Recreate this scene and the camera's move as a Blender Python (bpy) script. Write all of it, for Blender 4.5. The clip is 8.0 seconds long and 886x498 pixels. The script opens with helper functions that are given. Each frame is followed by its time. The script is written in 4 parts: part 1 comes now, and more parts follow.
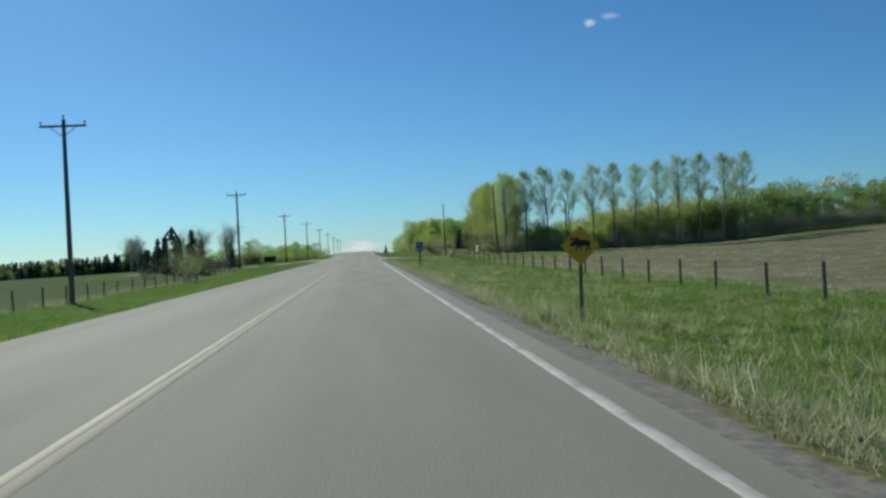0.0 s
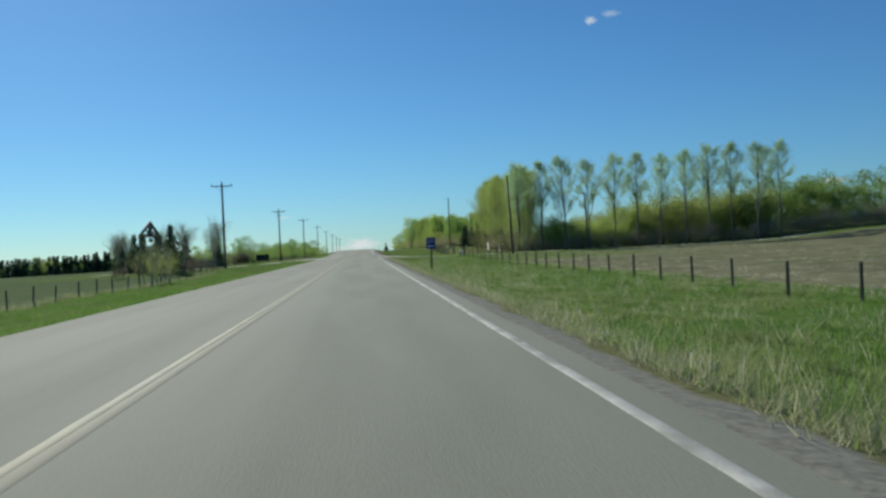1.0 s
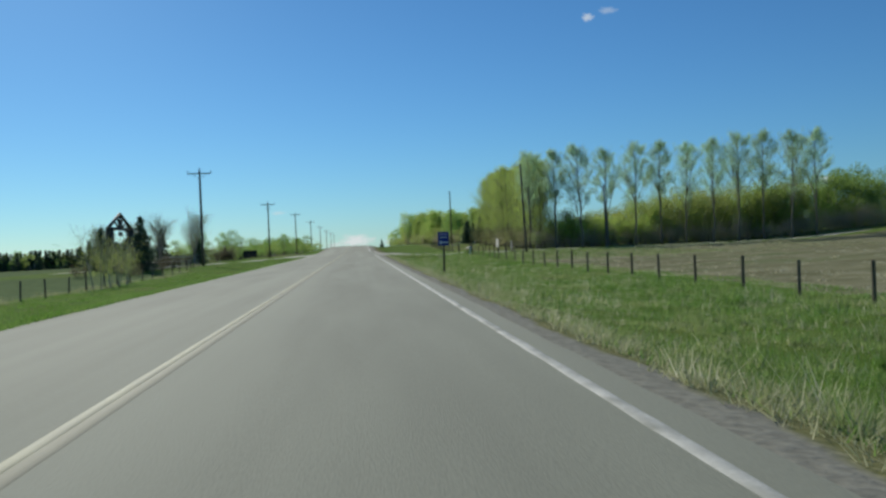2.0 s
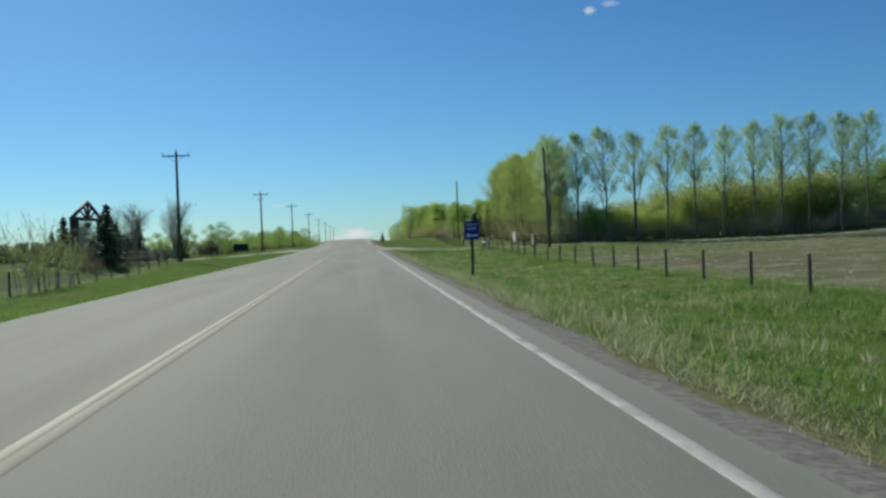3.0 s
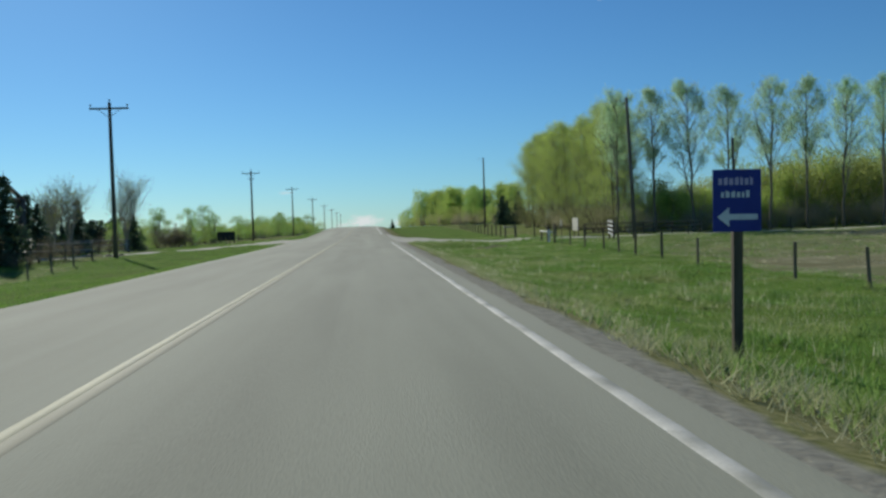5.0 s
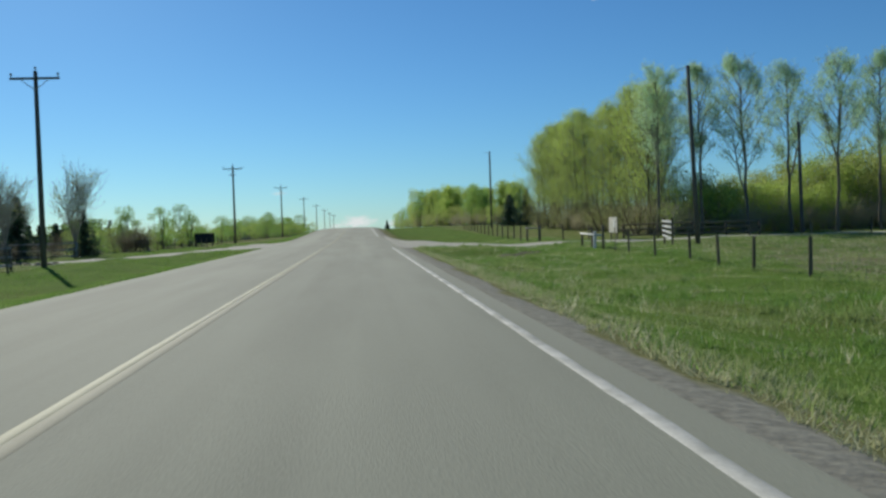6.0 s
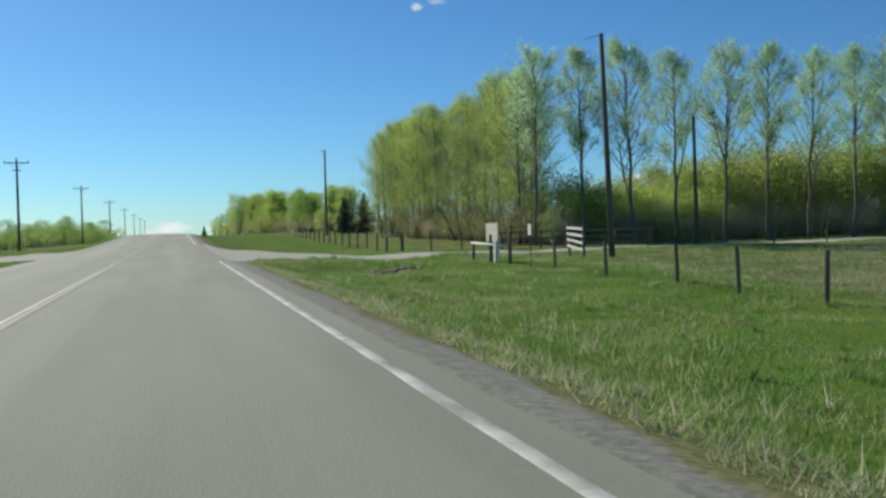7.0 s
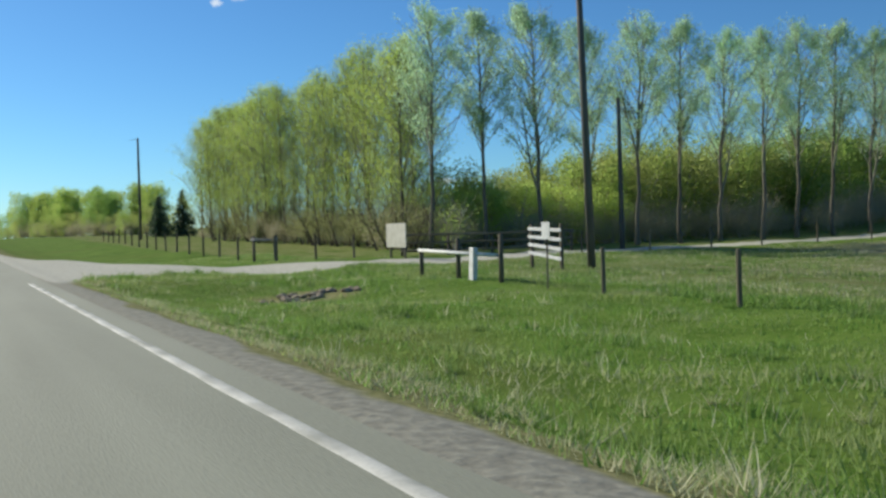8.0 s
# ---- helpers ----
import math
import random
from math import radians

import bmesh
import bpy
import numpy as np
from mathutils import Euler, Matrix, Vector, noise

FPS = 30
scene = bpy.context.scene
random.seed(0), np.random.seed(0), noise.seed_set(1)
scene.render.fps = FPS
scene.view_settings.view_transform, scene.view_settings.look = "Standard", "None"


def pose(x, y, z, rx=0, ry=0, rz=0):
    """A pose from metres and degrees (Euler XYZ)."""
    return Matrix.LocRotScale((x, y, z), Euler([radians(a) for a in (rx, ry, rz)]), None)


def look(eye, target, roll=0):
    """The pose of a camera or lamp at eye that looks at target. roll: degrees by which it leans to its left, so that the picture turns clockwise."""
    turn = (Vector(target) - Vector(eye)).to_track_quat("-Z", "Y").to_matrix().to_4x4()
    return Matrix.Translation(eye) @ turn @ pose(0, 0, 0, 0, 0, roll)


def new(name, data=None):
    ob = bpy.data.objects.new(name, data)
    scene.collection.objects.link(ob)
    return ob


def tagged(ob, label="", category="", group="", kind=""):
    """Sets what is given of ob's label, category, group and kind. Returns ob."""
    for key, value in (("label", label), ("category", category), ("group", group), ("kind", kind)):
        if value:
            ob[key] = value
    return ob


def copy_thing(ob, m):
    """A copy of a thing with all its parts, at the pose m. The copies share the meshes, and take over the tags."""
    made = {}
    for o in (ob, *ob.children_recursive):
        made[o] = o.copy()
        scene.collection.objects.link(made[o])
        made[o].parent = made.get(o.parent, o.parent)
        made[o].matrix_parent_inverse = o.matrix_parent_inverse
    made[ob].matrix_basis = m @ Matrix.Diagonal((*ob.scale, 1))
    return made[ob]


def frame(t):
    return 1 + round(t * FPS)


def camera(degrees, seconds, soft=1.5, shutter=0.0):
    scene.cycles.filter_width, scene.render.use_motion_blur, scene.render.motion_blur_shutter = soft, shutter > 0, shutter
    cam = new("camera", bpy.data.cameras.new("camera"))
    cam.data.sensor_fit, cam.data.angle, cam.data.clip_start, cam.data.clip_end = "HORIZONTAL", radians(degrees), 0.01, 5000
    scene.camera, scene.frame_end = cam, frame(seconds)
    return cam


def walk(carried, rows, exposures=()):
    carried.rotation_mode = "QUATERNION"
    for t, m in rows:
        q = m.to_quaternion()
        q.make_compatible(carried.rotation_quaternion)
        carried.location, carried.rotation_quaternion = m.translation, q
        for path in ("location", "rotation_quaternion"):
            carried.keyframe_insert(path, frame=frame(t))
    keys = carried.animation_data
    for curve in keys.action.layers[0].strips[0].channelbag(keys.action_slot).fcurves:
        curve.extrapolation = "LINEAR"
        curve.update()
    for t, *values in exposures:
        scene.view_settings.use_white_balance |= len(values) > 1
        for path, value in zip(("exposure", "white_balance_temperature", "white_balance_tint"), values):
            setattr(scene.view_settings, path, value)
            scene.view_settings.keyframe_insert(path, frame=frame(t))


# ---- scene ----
cam = camera(52.7, 8.0, soft=2.7)
PATH = [
    (0, (0.148, 3.948, 1.14), (0.324, 5.94, 1.135), -2.8),
    (0.5, (0.127, 10.565, 1.115), (0.3, 12.557, 1.107), -2.7),
    (1, (0.124, 16.793, 1.095), (0.301, 18.785, 1.086), -2.7),
    (1.5, (0.093, 22.926, 1.103), (0.277, 24.918, 1.091), -2.5),
    (3, (0.135, 41.774, 1.114), (0.323, 43.765, 1.083), -2.1),
    (3.5, (0.171, 48.117, 1.093), (0.359, 50.108, 1.053), -2.0),
    (4, (0.192, 54.444, 1.101), (0.378, 56.435, 1.052), -1.9),
    (4.5, (0.218, 60.767, 1.102), (0.392, 62.759, 1.048), -1.9),
    (4.7, (0.22, 63.34, 1.103), (0.388, 65.332, 1.046), -1.9),
    (5.8, (0.185, 77.53, 1.118), (0.358, 79.522, 1.059), -1.9),
    (6, (0.178, 80.089, 1.119), (0.361, 82.08, 1.062), -1.9),
    (6.5, (0.171, 86.359, 1.112), (0.546, 88.322, 1.054), -1.6),
    (7, (0.217, 92.398, 1.063), (0.792, 94.313, 1.012), -1.4),
    (7.5, (0.072, 99.036, 1.131), (0.84, 100.882, 1.076), -1.9),
    (8, (0.124, 104.935, 1.068), (1.1, 106.679, 1.013), -1.4),
]
walk(cam, [(t, look(eye, target, roll)) for t, eye, target, roll in PATH],
     exposures=((0.0, -0.42, 6500, 5.5), (4.5, -0.4, 6550, 5.5), (6.0, -0.34, 6600, 6), (7.0, -0.14, 6700, 7), (8.0, 0.1, 6800, 7)))

# ---- world, sun, exposure ----
SUN_AZ, SUN_EL = -22.0, 27.0          # degrees to the left of the road's direction, above the horizon
world = bpy.data.worlds.new("sky")
scene.world = world
world.use_nodes = True
wn = world.node_tree
sky = wn.nodes.new("ShaderNodeTexSky")
sky.sky_type = "NISHITA"
sky.sun_disc = False
sky.sun_elevation = radians(SUN_EL)
sky.sun_rotation = radians(SUN_AZ)
sky.air_density, sky.dust_density, sky.ozone_density = 0.9, 0.15, 6.0
wn.nodes["Background"].inputs[1].default_value = 0.1
# a clear, deep blue spring sky
tint = wn.nodes.new("ShaderNodeVectorMath")
tint.operation = "MULTIPLY"
tint.inputs[1].default_value = (0.58, 0.893, 1.062)
wn.links.new(sky.outputs[0], tint.inputs[0])
wn.links.new(tint.outputs[0], wn.nodes["Background"].inputs[0])
sun_data = bpy.data.lights.new("sun", "SUN")
sun_data.energy, sun_data.angle, sun_data.color = 5.0, radians(0.5), (1.0, 0.95, 0.86)
sun = new("sun", sun_data)
az, el = radians(SUN_AZ), radians(SUN_EL)
sun.matrix_basis = look((0, 0, 60), (-math.sin(az) * math.cos(el), -math.cos(az) * math.cos(el), 60 - math.sin(el)))


# ---- materials ----
def mat(name, a, b, scale=4.0, rough=0.85, bump=0.0, fine=60.0, stretch=(1, 1, 1), metal=0.0, spread=0.0, c=None, coarse=0.3, coords="Object", far_stretch=(1, 1, 1)):
    """A surface between the colours a and b by noise of two sizes; c: a third tone in large patches; spread: change from object to object."""
    m = bpy.data.materials.new(name)
    m.use_nodes = True
    nt = m.node_tree
    bsdf = nt.nodes["Principled BSDF"]
    tc = nt.nodes.new("ShaderNodeTexCoord")
    mp = nt.nodes.new("ShaderNodeMapping")
    mp.inputs["Scale"].default_value = stretch
    nt.links.new(tc.outputs[coords], mp.inputs[0])
    n1 = nt.nodes.new("ShaderNodeTexNoise")
    n1.inputs["Scale"].default_value, n1.inputs["Detail"].default_value = scale, 6
    n2 = nt.nodes.new("ShaderNodeTexNoise")
    n2.inputs["Scale"].default_value, n2.inputs["Detail"].default_value = fine, 3
    for n in (n1, n2):
        nt.links.new(mp.outputs[0], n.inputs["Vector"])
    add = nt.nodes.new("ShaderNodeMath")
    add.operation = "MULTIPLY_ADD"
    nt.links.new(n2.outputs[0], add.inputs[0])
    add.inputs[1].default_value = 0.5
    nt.links.new(n1.outputs[0], add.inputs[2])
    ramp = nt.nodes.new("ShaderNodeMapRange")
    ramp.inputs["From Min"].default_value, ramp.inputs["From Max"].default_value = 0.5, 1.0
    nt.links.new(add.outputs[0], ramp.inputs[0])
    mix = nt.nodes.new("ShaderNodeMix")
    mix.data_type = "RGBA"
    mix.inputs[6].default_value, mix.inputs[7].default_value = (*a, 1), (*b, 1)
    nt.links.new(ramp.outputs[0], mix.inputs[0])
    col = mix.outputs[2]
    if c:
        n3 = nt.nodes.new("ShaderNodeTexNoise")
        n3.inputs["Scale"].default_value, n3.inputs["Detail"].default_value = coarse, 4
        mp3 = nt.nodes.new("ShaderNodeMapping")
        mp3.inputs["Scale"].default_value = far_stretch
        nt.links.new(tc.outputs[coords], mp3.inputs[0])
        nt.links.new(mp3.outputs[0], n3.inputs["Vector"])
        r3 = nt.nodes.new("ShaderNodeMapRange")
        r3.inputs["From Min"].default_value, r3.inputs["From Max"].default_value = 0.48, 0.68
        nt.links.new(n3.outputs[0], r3.inputs[0])
        m3 = nt.nodes.new("ShaderNodeMix")
        m3.data_type = "RGBA"
        nt.links.new(r3.outputs[0], m3.inputs[0])
        nt.links.new(col, m3.inputs[6])
        m3.inputs[7].default_value = (*c, 1)
        col = m3.outputs[2]
    if spread:
        info = nt.nodes.new("ShaderNodeObjectInfo")
        hsv = nt.nodes.new("ShaderNodeHueSaturation")
        r4 = nt.nodes.new("ShaderNodeMapRange")
        r4.inputs["To Min"].default_value, r4.inputs["To Max"].default_value = 1 - spread, 1 + spread
        nt.links.new(info.outputs["Random"], r4.inputs[0])
        nt.links.new(r4.outputs[0], hsv.inputs["Value"])
        nt.links.new(col, hsv.inputs["Color"])
        col = hsv.outputs[0]
    nt.links.new(col, bsdf.inputs["Base Color"])
    bsdf.inputs["Roughness"].default_value, bsdf.inputs["Metallic"].default_value = rough, metal
    bsdf.inputs["Specular IOR Level"].default_value = 0.3
    if bump:
        bp = nt.nodes.new("ShaderNodeBump")
        bp.inputs["Strength"].default_value, bp.inputs["Distance"].default_value = bump, 0.02
        nt.links.new(add.outputs[0], bp.inputs["Height"])
        nt.links.new(bp.outputs[0], bsdf.inputs["Normal"])
    return m


def leaf_mat(name, a, b, c, share=0.5, spread=0.12, patch=None):
    """Leaves: each island takes its own tone between a, b and c, and lets light through."""
    m = bpy.data.materials.new(name)
    m.use_nodes = True
    nt = m.node_tree
    bsdf = nt.nodes["Principled BSDF"]
    geo = nt.nodes.new("ShaderNodeNewGeometry")
    ramp = nt.nodes.new("ShaderNodeValToRGB")
    ramp.color_ramp.elements[0].color, ramp.color_ramp.elements[1].color = (*a, 1), (*c, 1)
    ramp.color_ramp.elements.new(0.55).color = (*b, 1)
    nt.links.new(geo.outputs["Random Per Island"], ramp.inputs[0])
    info = nt.nodes.new("ShaderNodeObjectInfo")
    hsv = nt.nodes.new("ShaderNodeHueSaturation")
    r4 = nt.nodes.new("ShaderNodeMapRange")
    r4.inputs["To Min"].default_value, r4.inputs["To Max"].default_value = 1 - spread, 1 + spread
    nt.links.new(info.outputs["Random"], r4.inputs[0])
    nt.links.new(r4.outputs[0], hsv.inputs["Value"])
    tone = ramp.outputs[0]
    if patch:
        # a second tone in patches of a metre or two
        pn = nt.nodes.new("ShaderNodeTexNoise")
        pn.inputs["Scale"].default_value, pn.inputs["Detail"].default_value = 0.55, 5
        nt.links.new(geo.outputs["Position"], pn.inputs["Vector"])
        pr = nt.nodes.new("ShaderNodeMapRange")
        pr.inputs["From Min"].default_value, pr.inputs["From Max"].default_value = 0.44, 0.62
        nt.links.new(pn.outputs[0], pr.inputs[0])
        pm = nt.nodes.new("ShaderNodeMix")
        pm.data_type = "RGBA"
        nt.links.new(pr.outputs[0], pm.inputs[0])
        nt.links.new(tone, pm.inputs[6])
        pm.inputs[7].default_value = (*patch, 1)
        tone = pm.outputs[2]
    nt.links.new(tone, hsv.inputs["Color"])
    nt.links.new(hsv.outputs[0], bsdf.inputs["Base Color"])
    bsdf.inputs["Roughness"].default_value = 0.6
    bsdf.inputs["Specular IOR Level"].default_value = 0.25
    tr = nt.nodes.new("ShaderNodeBsdfTranslucent")
    nt.links.new(hsv.outputs[0], tr.inputs[0])
    ms = nt.nodes.new("ShaderNodeMixShader")
    ms.inputs[0].default_value = share
    nt.links.new(bsdf.outputs[0], ms.inputs[1])
    nt.links.new(tr.outputs[0], ms.inputs[2])
    nt.links.new(ms.outputs[0], nt.nodes["Material Output"].inputs[0])
    return m


ASPHALT = mat("asphalt", (0.234, 0.238, 0.178), (0.31, 0.315, 0.236), 0.9, 0.9, 0.35, 90, (1, 0.12, 1), c=(0.336, 0.34, 0.257), coarse=0.55, far_stretch=(1, 0.02, 1))
WHITE_LINE = mat("white_road_paint", (0.47, 0.46, 0.39), (0.72, 0.7, 0.605), 2.2, 0.75, 0.15, 40, c=(0.3, 0.3, 0.24), coarse=2.6, far_stretch=(1, 0.5, 1))
YELLOW_LINE = mat("yellow_road_paint", (0.335, 0.322, 0.195), (0.45, 0.433, 0.272), 1.5, 0.75, 0.15, 40, c=(0.33, 0.32, 0.22), coarse=1.8, far_stretch=(1, 0.3, 1))
FADED_LINE = mat("strongly_faded_yellow_paint", (0.295, 0.285, 0.19), (0.375, 0.36, 0.24), 1.5, 0.8, 0.15, 40, c=(0.3, 0.295, 0.21), coarse=1.8, far_stretch=(1, 0.3, 1))
WORN_LINE = mat("worn_yellow_paint", (0.262, 0.252, 0.17), (0.3, 0.288, 0.195), 1.5, 0.8, 0.15, 40)
POLE_WOOD = mat("weathered_pole_wood", (0.085, 0.075, 0.062), (0.19, 0.17, 0.14), 3, 0.9, 0.4, 40, (3, 3, 0.25), spread=0.15)
POST_WOOD = mat("weathered_post_wood", (0.095, 0.077, 0.052), (0.22, 0.18, 0.125), 5, 0.9, 0.4, 50, (3, 3, 0.3), spread=0.3)
RAIL_WOOD = mat("grey_rail_wood", (0.2, 0.19, 0.17), (0.42, 0.4, 0.37), 5, 0.85, 0.3, 50, (1, 1, 1))
LOG_WOOD = mat("dark_stained_log", (0.06, 0.054, 0.047), (0.135, 0.122, 0.105), 3, 0.75, 0.3, 40, (2, 2, 0.4))
BARK = mat("grey_poplar_bark", (0.085, 0.074, 0.055), (0.22, 0.195, 0.15), 3, 0.9, 0.4, 30, (2, 2, 0.5), spread=0.15)
DARK_BARK = mat("dark_bark", (0.05, 0.04, 0.032), (0.13, 0.105, 0.085), 4, 0.9, 0.4, 30, (2, 2, 0.5), spread=0.15)
BRANCH = mat("pale_poplar_branches", (0.2, 0.19, 0.13), (0.36, 0.345, 0.25), 4, 0.9, 0.0, 30, spread=0.1)
TWIG = mat("bare_twigs", (0.3, 0.265, 0.21), (0.46, 0.42, 0.35), 4, 0.9, 0.0, 30)
METAL = mat("galvanised_metal", (0.3, 0.3, 0.3), (0.48, 0.48, 0.48), 6, 0.45, 0.1, 60, metal=0.9)
PORCELAIN = mat("grey_porcelain", (0.25, 0.26, 0.28), (0.4, 0.41, 0.43), 6, 0.3, 0.0, 60)
SIGN_YELLOW = mat("yellow_sign_sheet", (0.7, 0.35, 0.014), (0.78, 0.4, 0.022), 2, 0.45, 0.0, 60)
SIGN_BLACK = mat("black_sign_print", (0.012, 0.011, 0.011), (0.022, 0.02, 0.02), 5, 0.5, 0.0, 60)
SIGN_BLUE = mat("blue_sign_sheet", (0.014, 0.025, 0.2), (0.02, 0.036, 0.26), 3, 0.45, 0.0, 60)
SIGN_WHITE = mat("white_sign_print", (0.6, 0.6, 0.6), (0.75, 0.75, 0.75), 5, 0.5, 0.0, 60)
SIGN_PINK = mat("faded_sign_print", (0.42, 0.36, 0.5), (0.55, 0.45, 0.6), 5, 0.5, 0.0, 60)
WHITE_PAINT = mat("weathered_white_paint", (0.5, 0.49, 0.46), (0.78, 0.77, 0.74), 4, 0.7, 0.2, 40)
BOARD = mat("pale_notice_board", (0.5, 0.46, 0.36), (0.68, 0.64, 0.54), 3, 0.75, 0.1, 40)
BLACK_PANEL = mat("black_painted_board", (0.01, 0.011, 0.011), (0.03, 0.032, 0.03), 3, 0.5, 0.1, 40)
ROCK = mat("field_stone", (0.2, 0.155, 0.1), (0.4, 0.325, 0.22), 4, 0.9, 0.5, 30, spread=0.2)
POPLAR_LEAF = leaf_mat("young_poplar_leaf", (0.36, 0.55, 0.3), (0.455, 0.64, 0.38), (0.55, 0.72, 0.475), 0.68)
GOLD_LEAF = leaf_mat("yellow_green_leaf", (0.355, 0.475, 0.1), (0.44, 0.565, 0.135), (0.52, 0.63, 0.195), 0.66)
BRUSH_LEAF = leaf_mat("brush_leaf", (0.26, 0.37, 0.085), (0.34, 0.45, 0.115), (0.43, 0.53, 0.165), 0.7)
GREEN_LEAF = leaf_mat("dark_green_brush_leaf", (0.165, 0.265, 0.06), (0.225, 0.335, 0.078), (0.31, 0.42, 0.115), 0.66)
MID_LEAF = leaf_mat("spring_green_leaf", (0.2, 0.34, 0.08), (0.27, 0.43, 0.105), (0.36, 0.51, 0.155), 0.6)
OLIVE_LEAF = leaf_mat("olive_brush_leaf", (0.28, 0.335, 0.095), (0.36, 0.42, 0.125), (0.45, 0.5, 0.18), 0.7)
BUD_LEAF = leaf_mat("budding_twigs", (0.38, 0.33, 0.23), (0.45, 0.405, 0.27), (0.49, 0.48, 0.28), 0.62)
DARK_TWIG = leaf_mat("dark_leafless_twigs", (0.12, 0.108, 0.075), (0.165, 0.15, 0.1), (0.22, 0.205, 0.13), 0.6)
DULL_LEAF = leaf_mat("dull_sucker_leaf", (0.2, 0.21, 0.095), (0.27, 0.285, 0.125), (0.35, 0.38, 0.16), 0.6)
NEEDLES = leaf_mat("spruce_needles", (0.05, 0.085, 0.05), (0.078, 0.125, 0.07), (0.12, 0.175, 0.1), 0.35)
GRASS_BLADE = leaf_mat("green_grass_blades", (0.116, 0.228, 0.041), (0.18, 0.318, 0.066), (0.27, 0.405, 0.11), 0.48, patch=(0.325, 0.39, 0.145))
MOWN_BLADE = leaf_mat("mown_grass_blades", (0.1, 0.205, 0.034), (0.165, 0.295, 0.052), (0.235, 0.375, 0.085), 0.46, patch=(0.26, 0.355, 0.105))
DRY_BLADE = leaf_mat("dry_grass_stalks", (0.34, 0.37, 0.18), (0.48, 0.49, 0.265), (0.64, 0.62, 0.39), 0.4)
STRAW = leaf_mat("bleached_straw", (0.55, 0.53, 0.33), (0.66, 0.63, 0.42), (0.78, 0.74, 0.54), 0.45)


# ---- building helpers ----
def obj(name, verts, faces, material, parent=None, label="", smooth=False):
    me = bpy.data.meshes.new(name)
    me.from_pydata([tuple(v) for v in verts], [], faces)
    me.materials.append(material)
    if smooth:
        me.shade_smooth()
    ob = new(name, me)
    if parent:
        ob.parent = parent
    if label:
        ob["label"] = label
    return ob


def part(name, bm, material, parent=None, label="", smooth=False):
    me = bpy.data.meshes.new(name)
    bm.to_mesh(me)
    bm.free()
    me.materials.append(material)
    if smooth:
        me.shade_smooth()
    ob = new(name, me)
    if parent:
        ob.parent = parent
    if label:
        ob["label"] = label
    return ob


def box(bm, size, at, turn=(0, 0, 0), bevel=0.0):
    r = bmesh.ops.create_cube(bm, size=1.0)
    vs = r["verts"]
    bmesh.ops.scale(bm, vec=size, verts=vs)
    if bevel:
        es = list({e for v in vs for e in v.link_edges})
        out = bmesh.ops.bevel(bm, geom=es, offset=bevel, segments=1, affect="EDGES")
        vs = list({v for f in out["faces"] for v in f.verts} | {v for v in vs if v.is_valid})
    bmesh.ops.transform(bm, matrix=pose(*at, *turn), verts=vs)
    return bm


def tube(V, F, pts, radii, sides=6, cap=True):
    """A tapering round limb through pts, added to the lists V and F."""
    pts = [Vector(p) for p in pts]
    base = len(V)
    for i, p in enumerate(pts):
        d = (pts[min(i + 1, len(pts) - 1)] - pts[max(i - 1, 0)]).normalized()
        u = d.cross(Vector((0.31, 0.95, 0.07))).normalized()
        w = d.cross(u)
        for k in range(sides):
            a = 2 * math.pi * k / sides
            V.append(p + (u * math.cos(a) + w * math.sin(a)) * radii[i])
    for i in range(len(pts) - 1):
        for k in range(sides):
            a, b = base + i * sides + k, base + i * sides + (k + 1) % sides
            F.append((a, b, b + sides, a + sides))
    if cap:
        F.append(tuple(range(base + (len(pts) - 1) * sides, base + len(pts) * sides)))
        F.append(tuple(range(base + sides - 1, base - 1, -1)))


def leaves_at(name, centres, sizes, material, rng, parent=None, flat=0.0, label="", long=1.0):
    """Many small leaf-shaped faces at centres, turned at random."""
    n = len(centres)
    a = rng.normal(size=(n, 3))
    a[:, 2] *= 1 - flat
    a /= np.linalg.norm(a, axis=1, keepdims=True)
    b = np.cross(a, rng.normal(size=(n, 3)))
    b /= np.linalg.norm(b, axis=1, keepdims=True)
    s = np.asarray(sizes)[:, None]
    c = np.asarray(centres)
    v = np.stack([c - a * s * long, c + a * s * 0.6 * long - b * s * 0.7, c + a * s * 0.6 * long + b * s * 0.7], axis=1).reshape(-1, 3)
    return mesh_np(name, v, np.arange(3 * n).reshape(n, 3), material, parent, label)


def mesh_np(name, v, f, material, parent=None, label=""):
    me = bpy.data.meshes.new(name)
    k = f.shape[1]
    me.vertices.add(len(v))
    me.vertices.foreach_set("co", v.astype(np.float32).ravel())
    me.loops.add(f.size)
    me.loops.foreach_set("vertex_index", f.astype(np.int32).ravel())
    me.polygons.add(len(f))
    me.polygons.foreach_set("loop_start", np.arange(0, f.size, k, dtype=np.int32))
    me.update(calc_edges=True)
    me.materials.append(material)
    ob = new(name, me)
    if parent:
        ob.parent = parent
    if label:
        ob["label"] = label
    return ob


# ---- the lie of the land ----
def smooth(a, b, v):
    t = np.clip((np.asarray(v, float) - a) / (b - a), 0, 1)
    return t * t * (3 - 2 * t)


def crest(y):
    """The road's own height: level, then a low crest, then down out of sight."""
    y = np.asarray(y, float)
    return 0.96 * smooth(140, 238, y) - 0.0045 * np.clip(y - 240, 0, 500) - 0.012 * np.clip(y - 740, 0, None)


def lumps(x, y):
    return 0.05 * np.sin(x * 0.9 + 1.3 * np.sin(y * 0.31)) * np.sin(y * 0.57 + x * 0.21) + 0.03 * np.sin(x * 2.3 + y * 1.1)


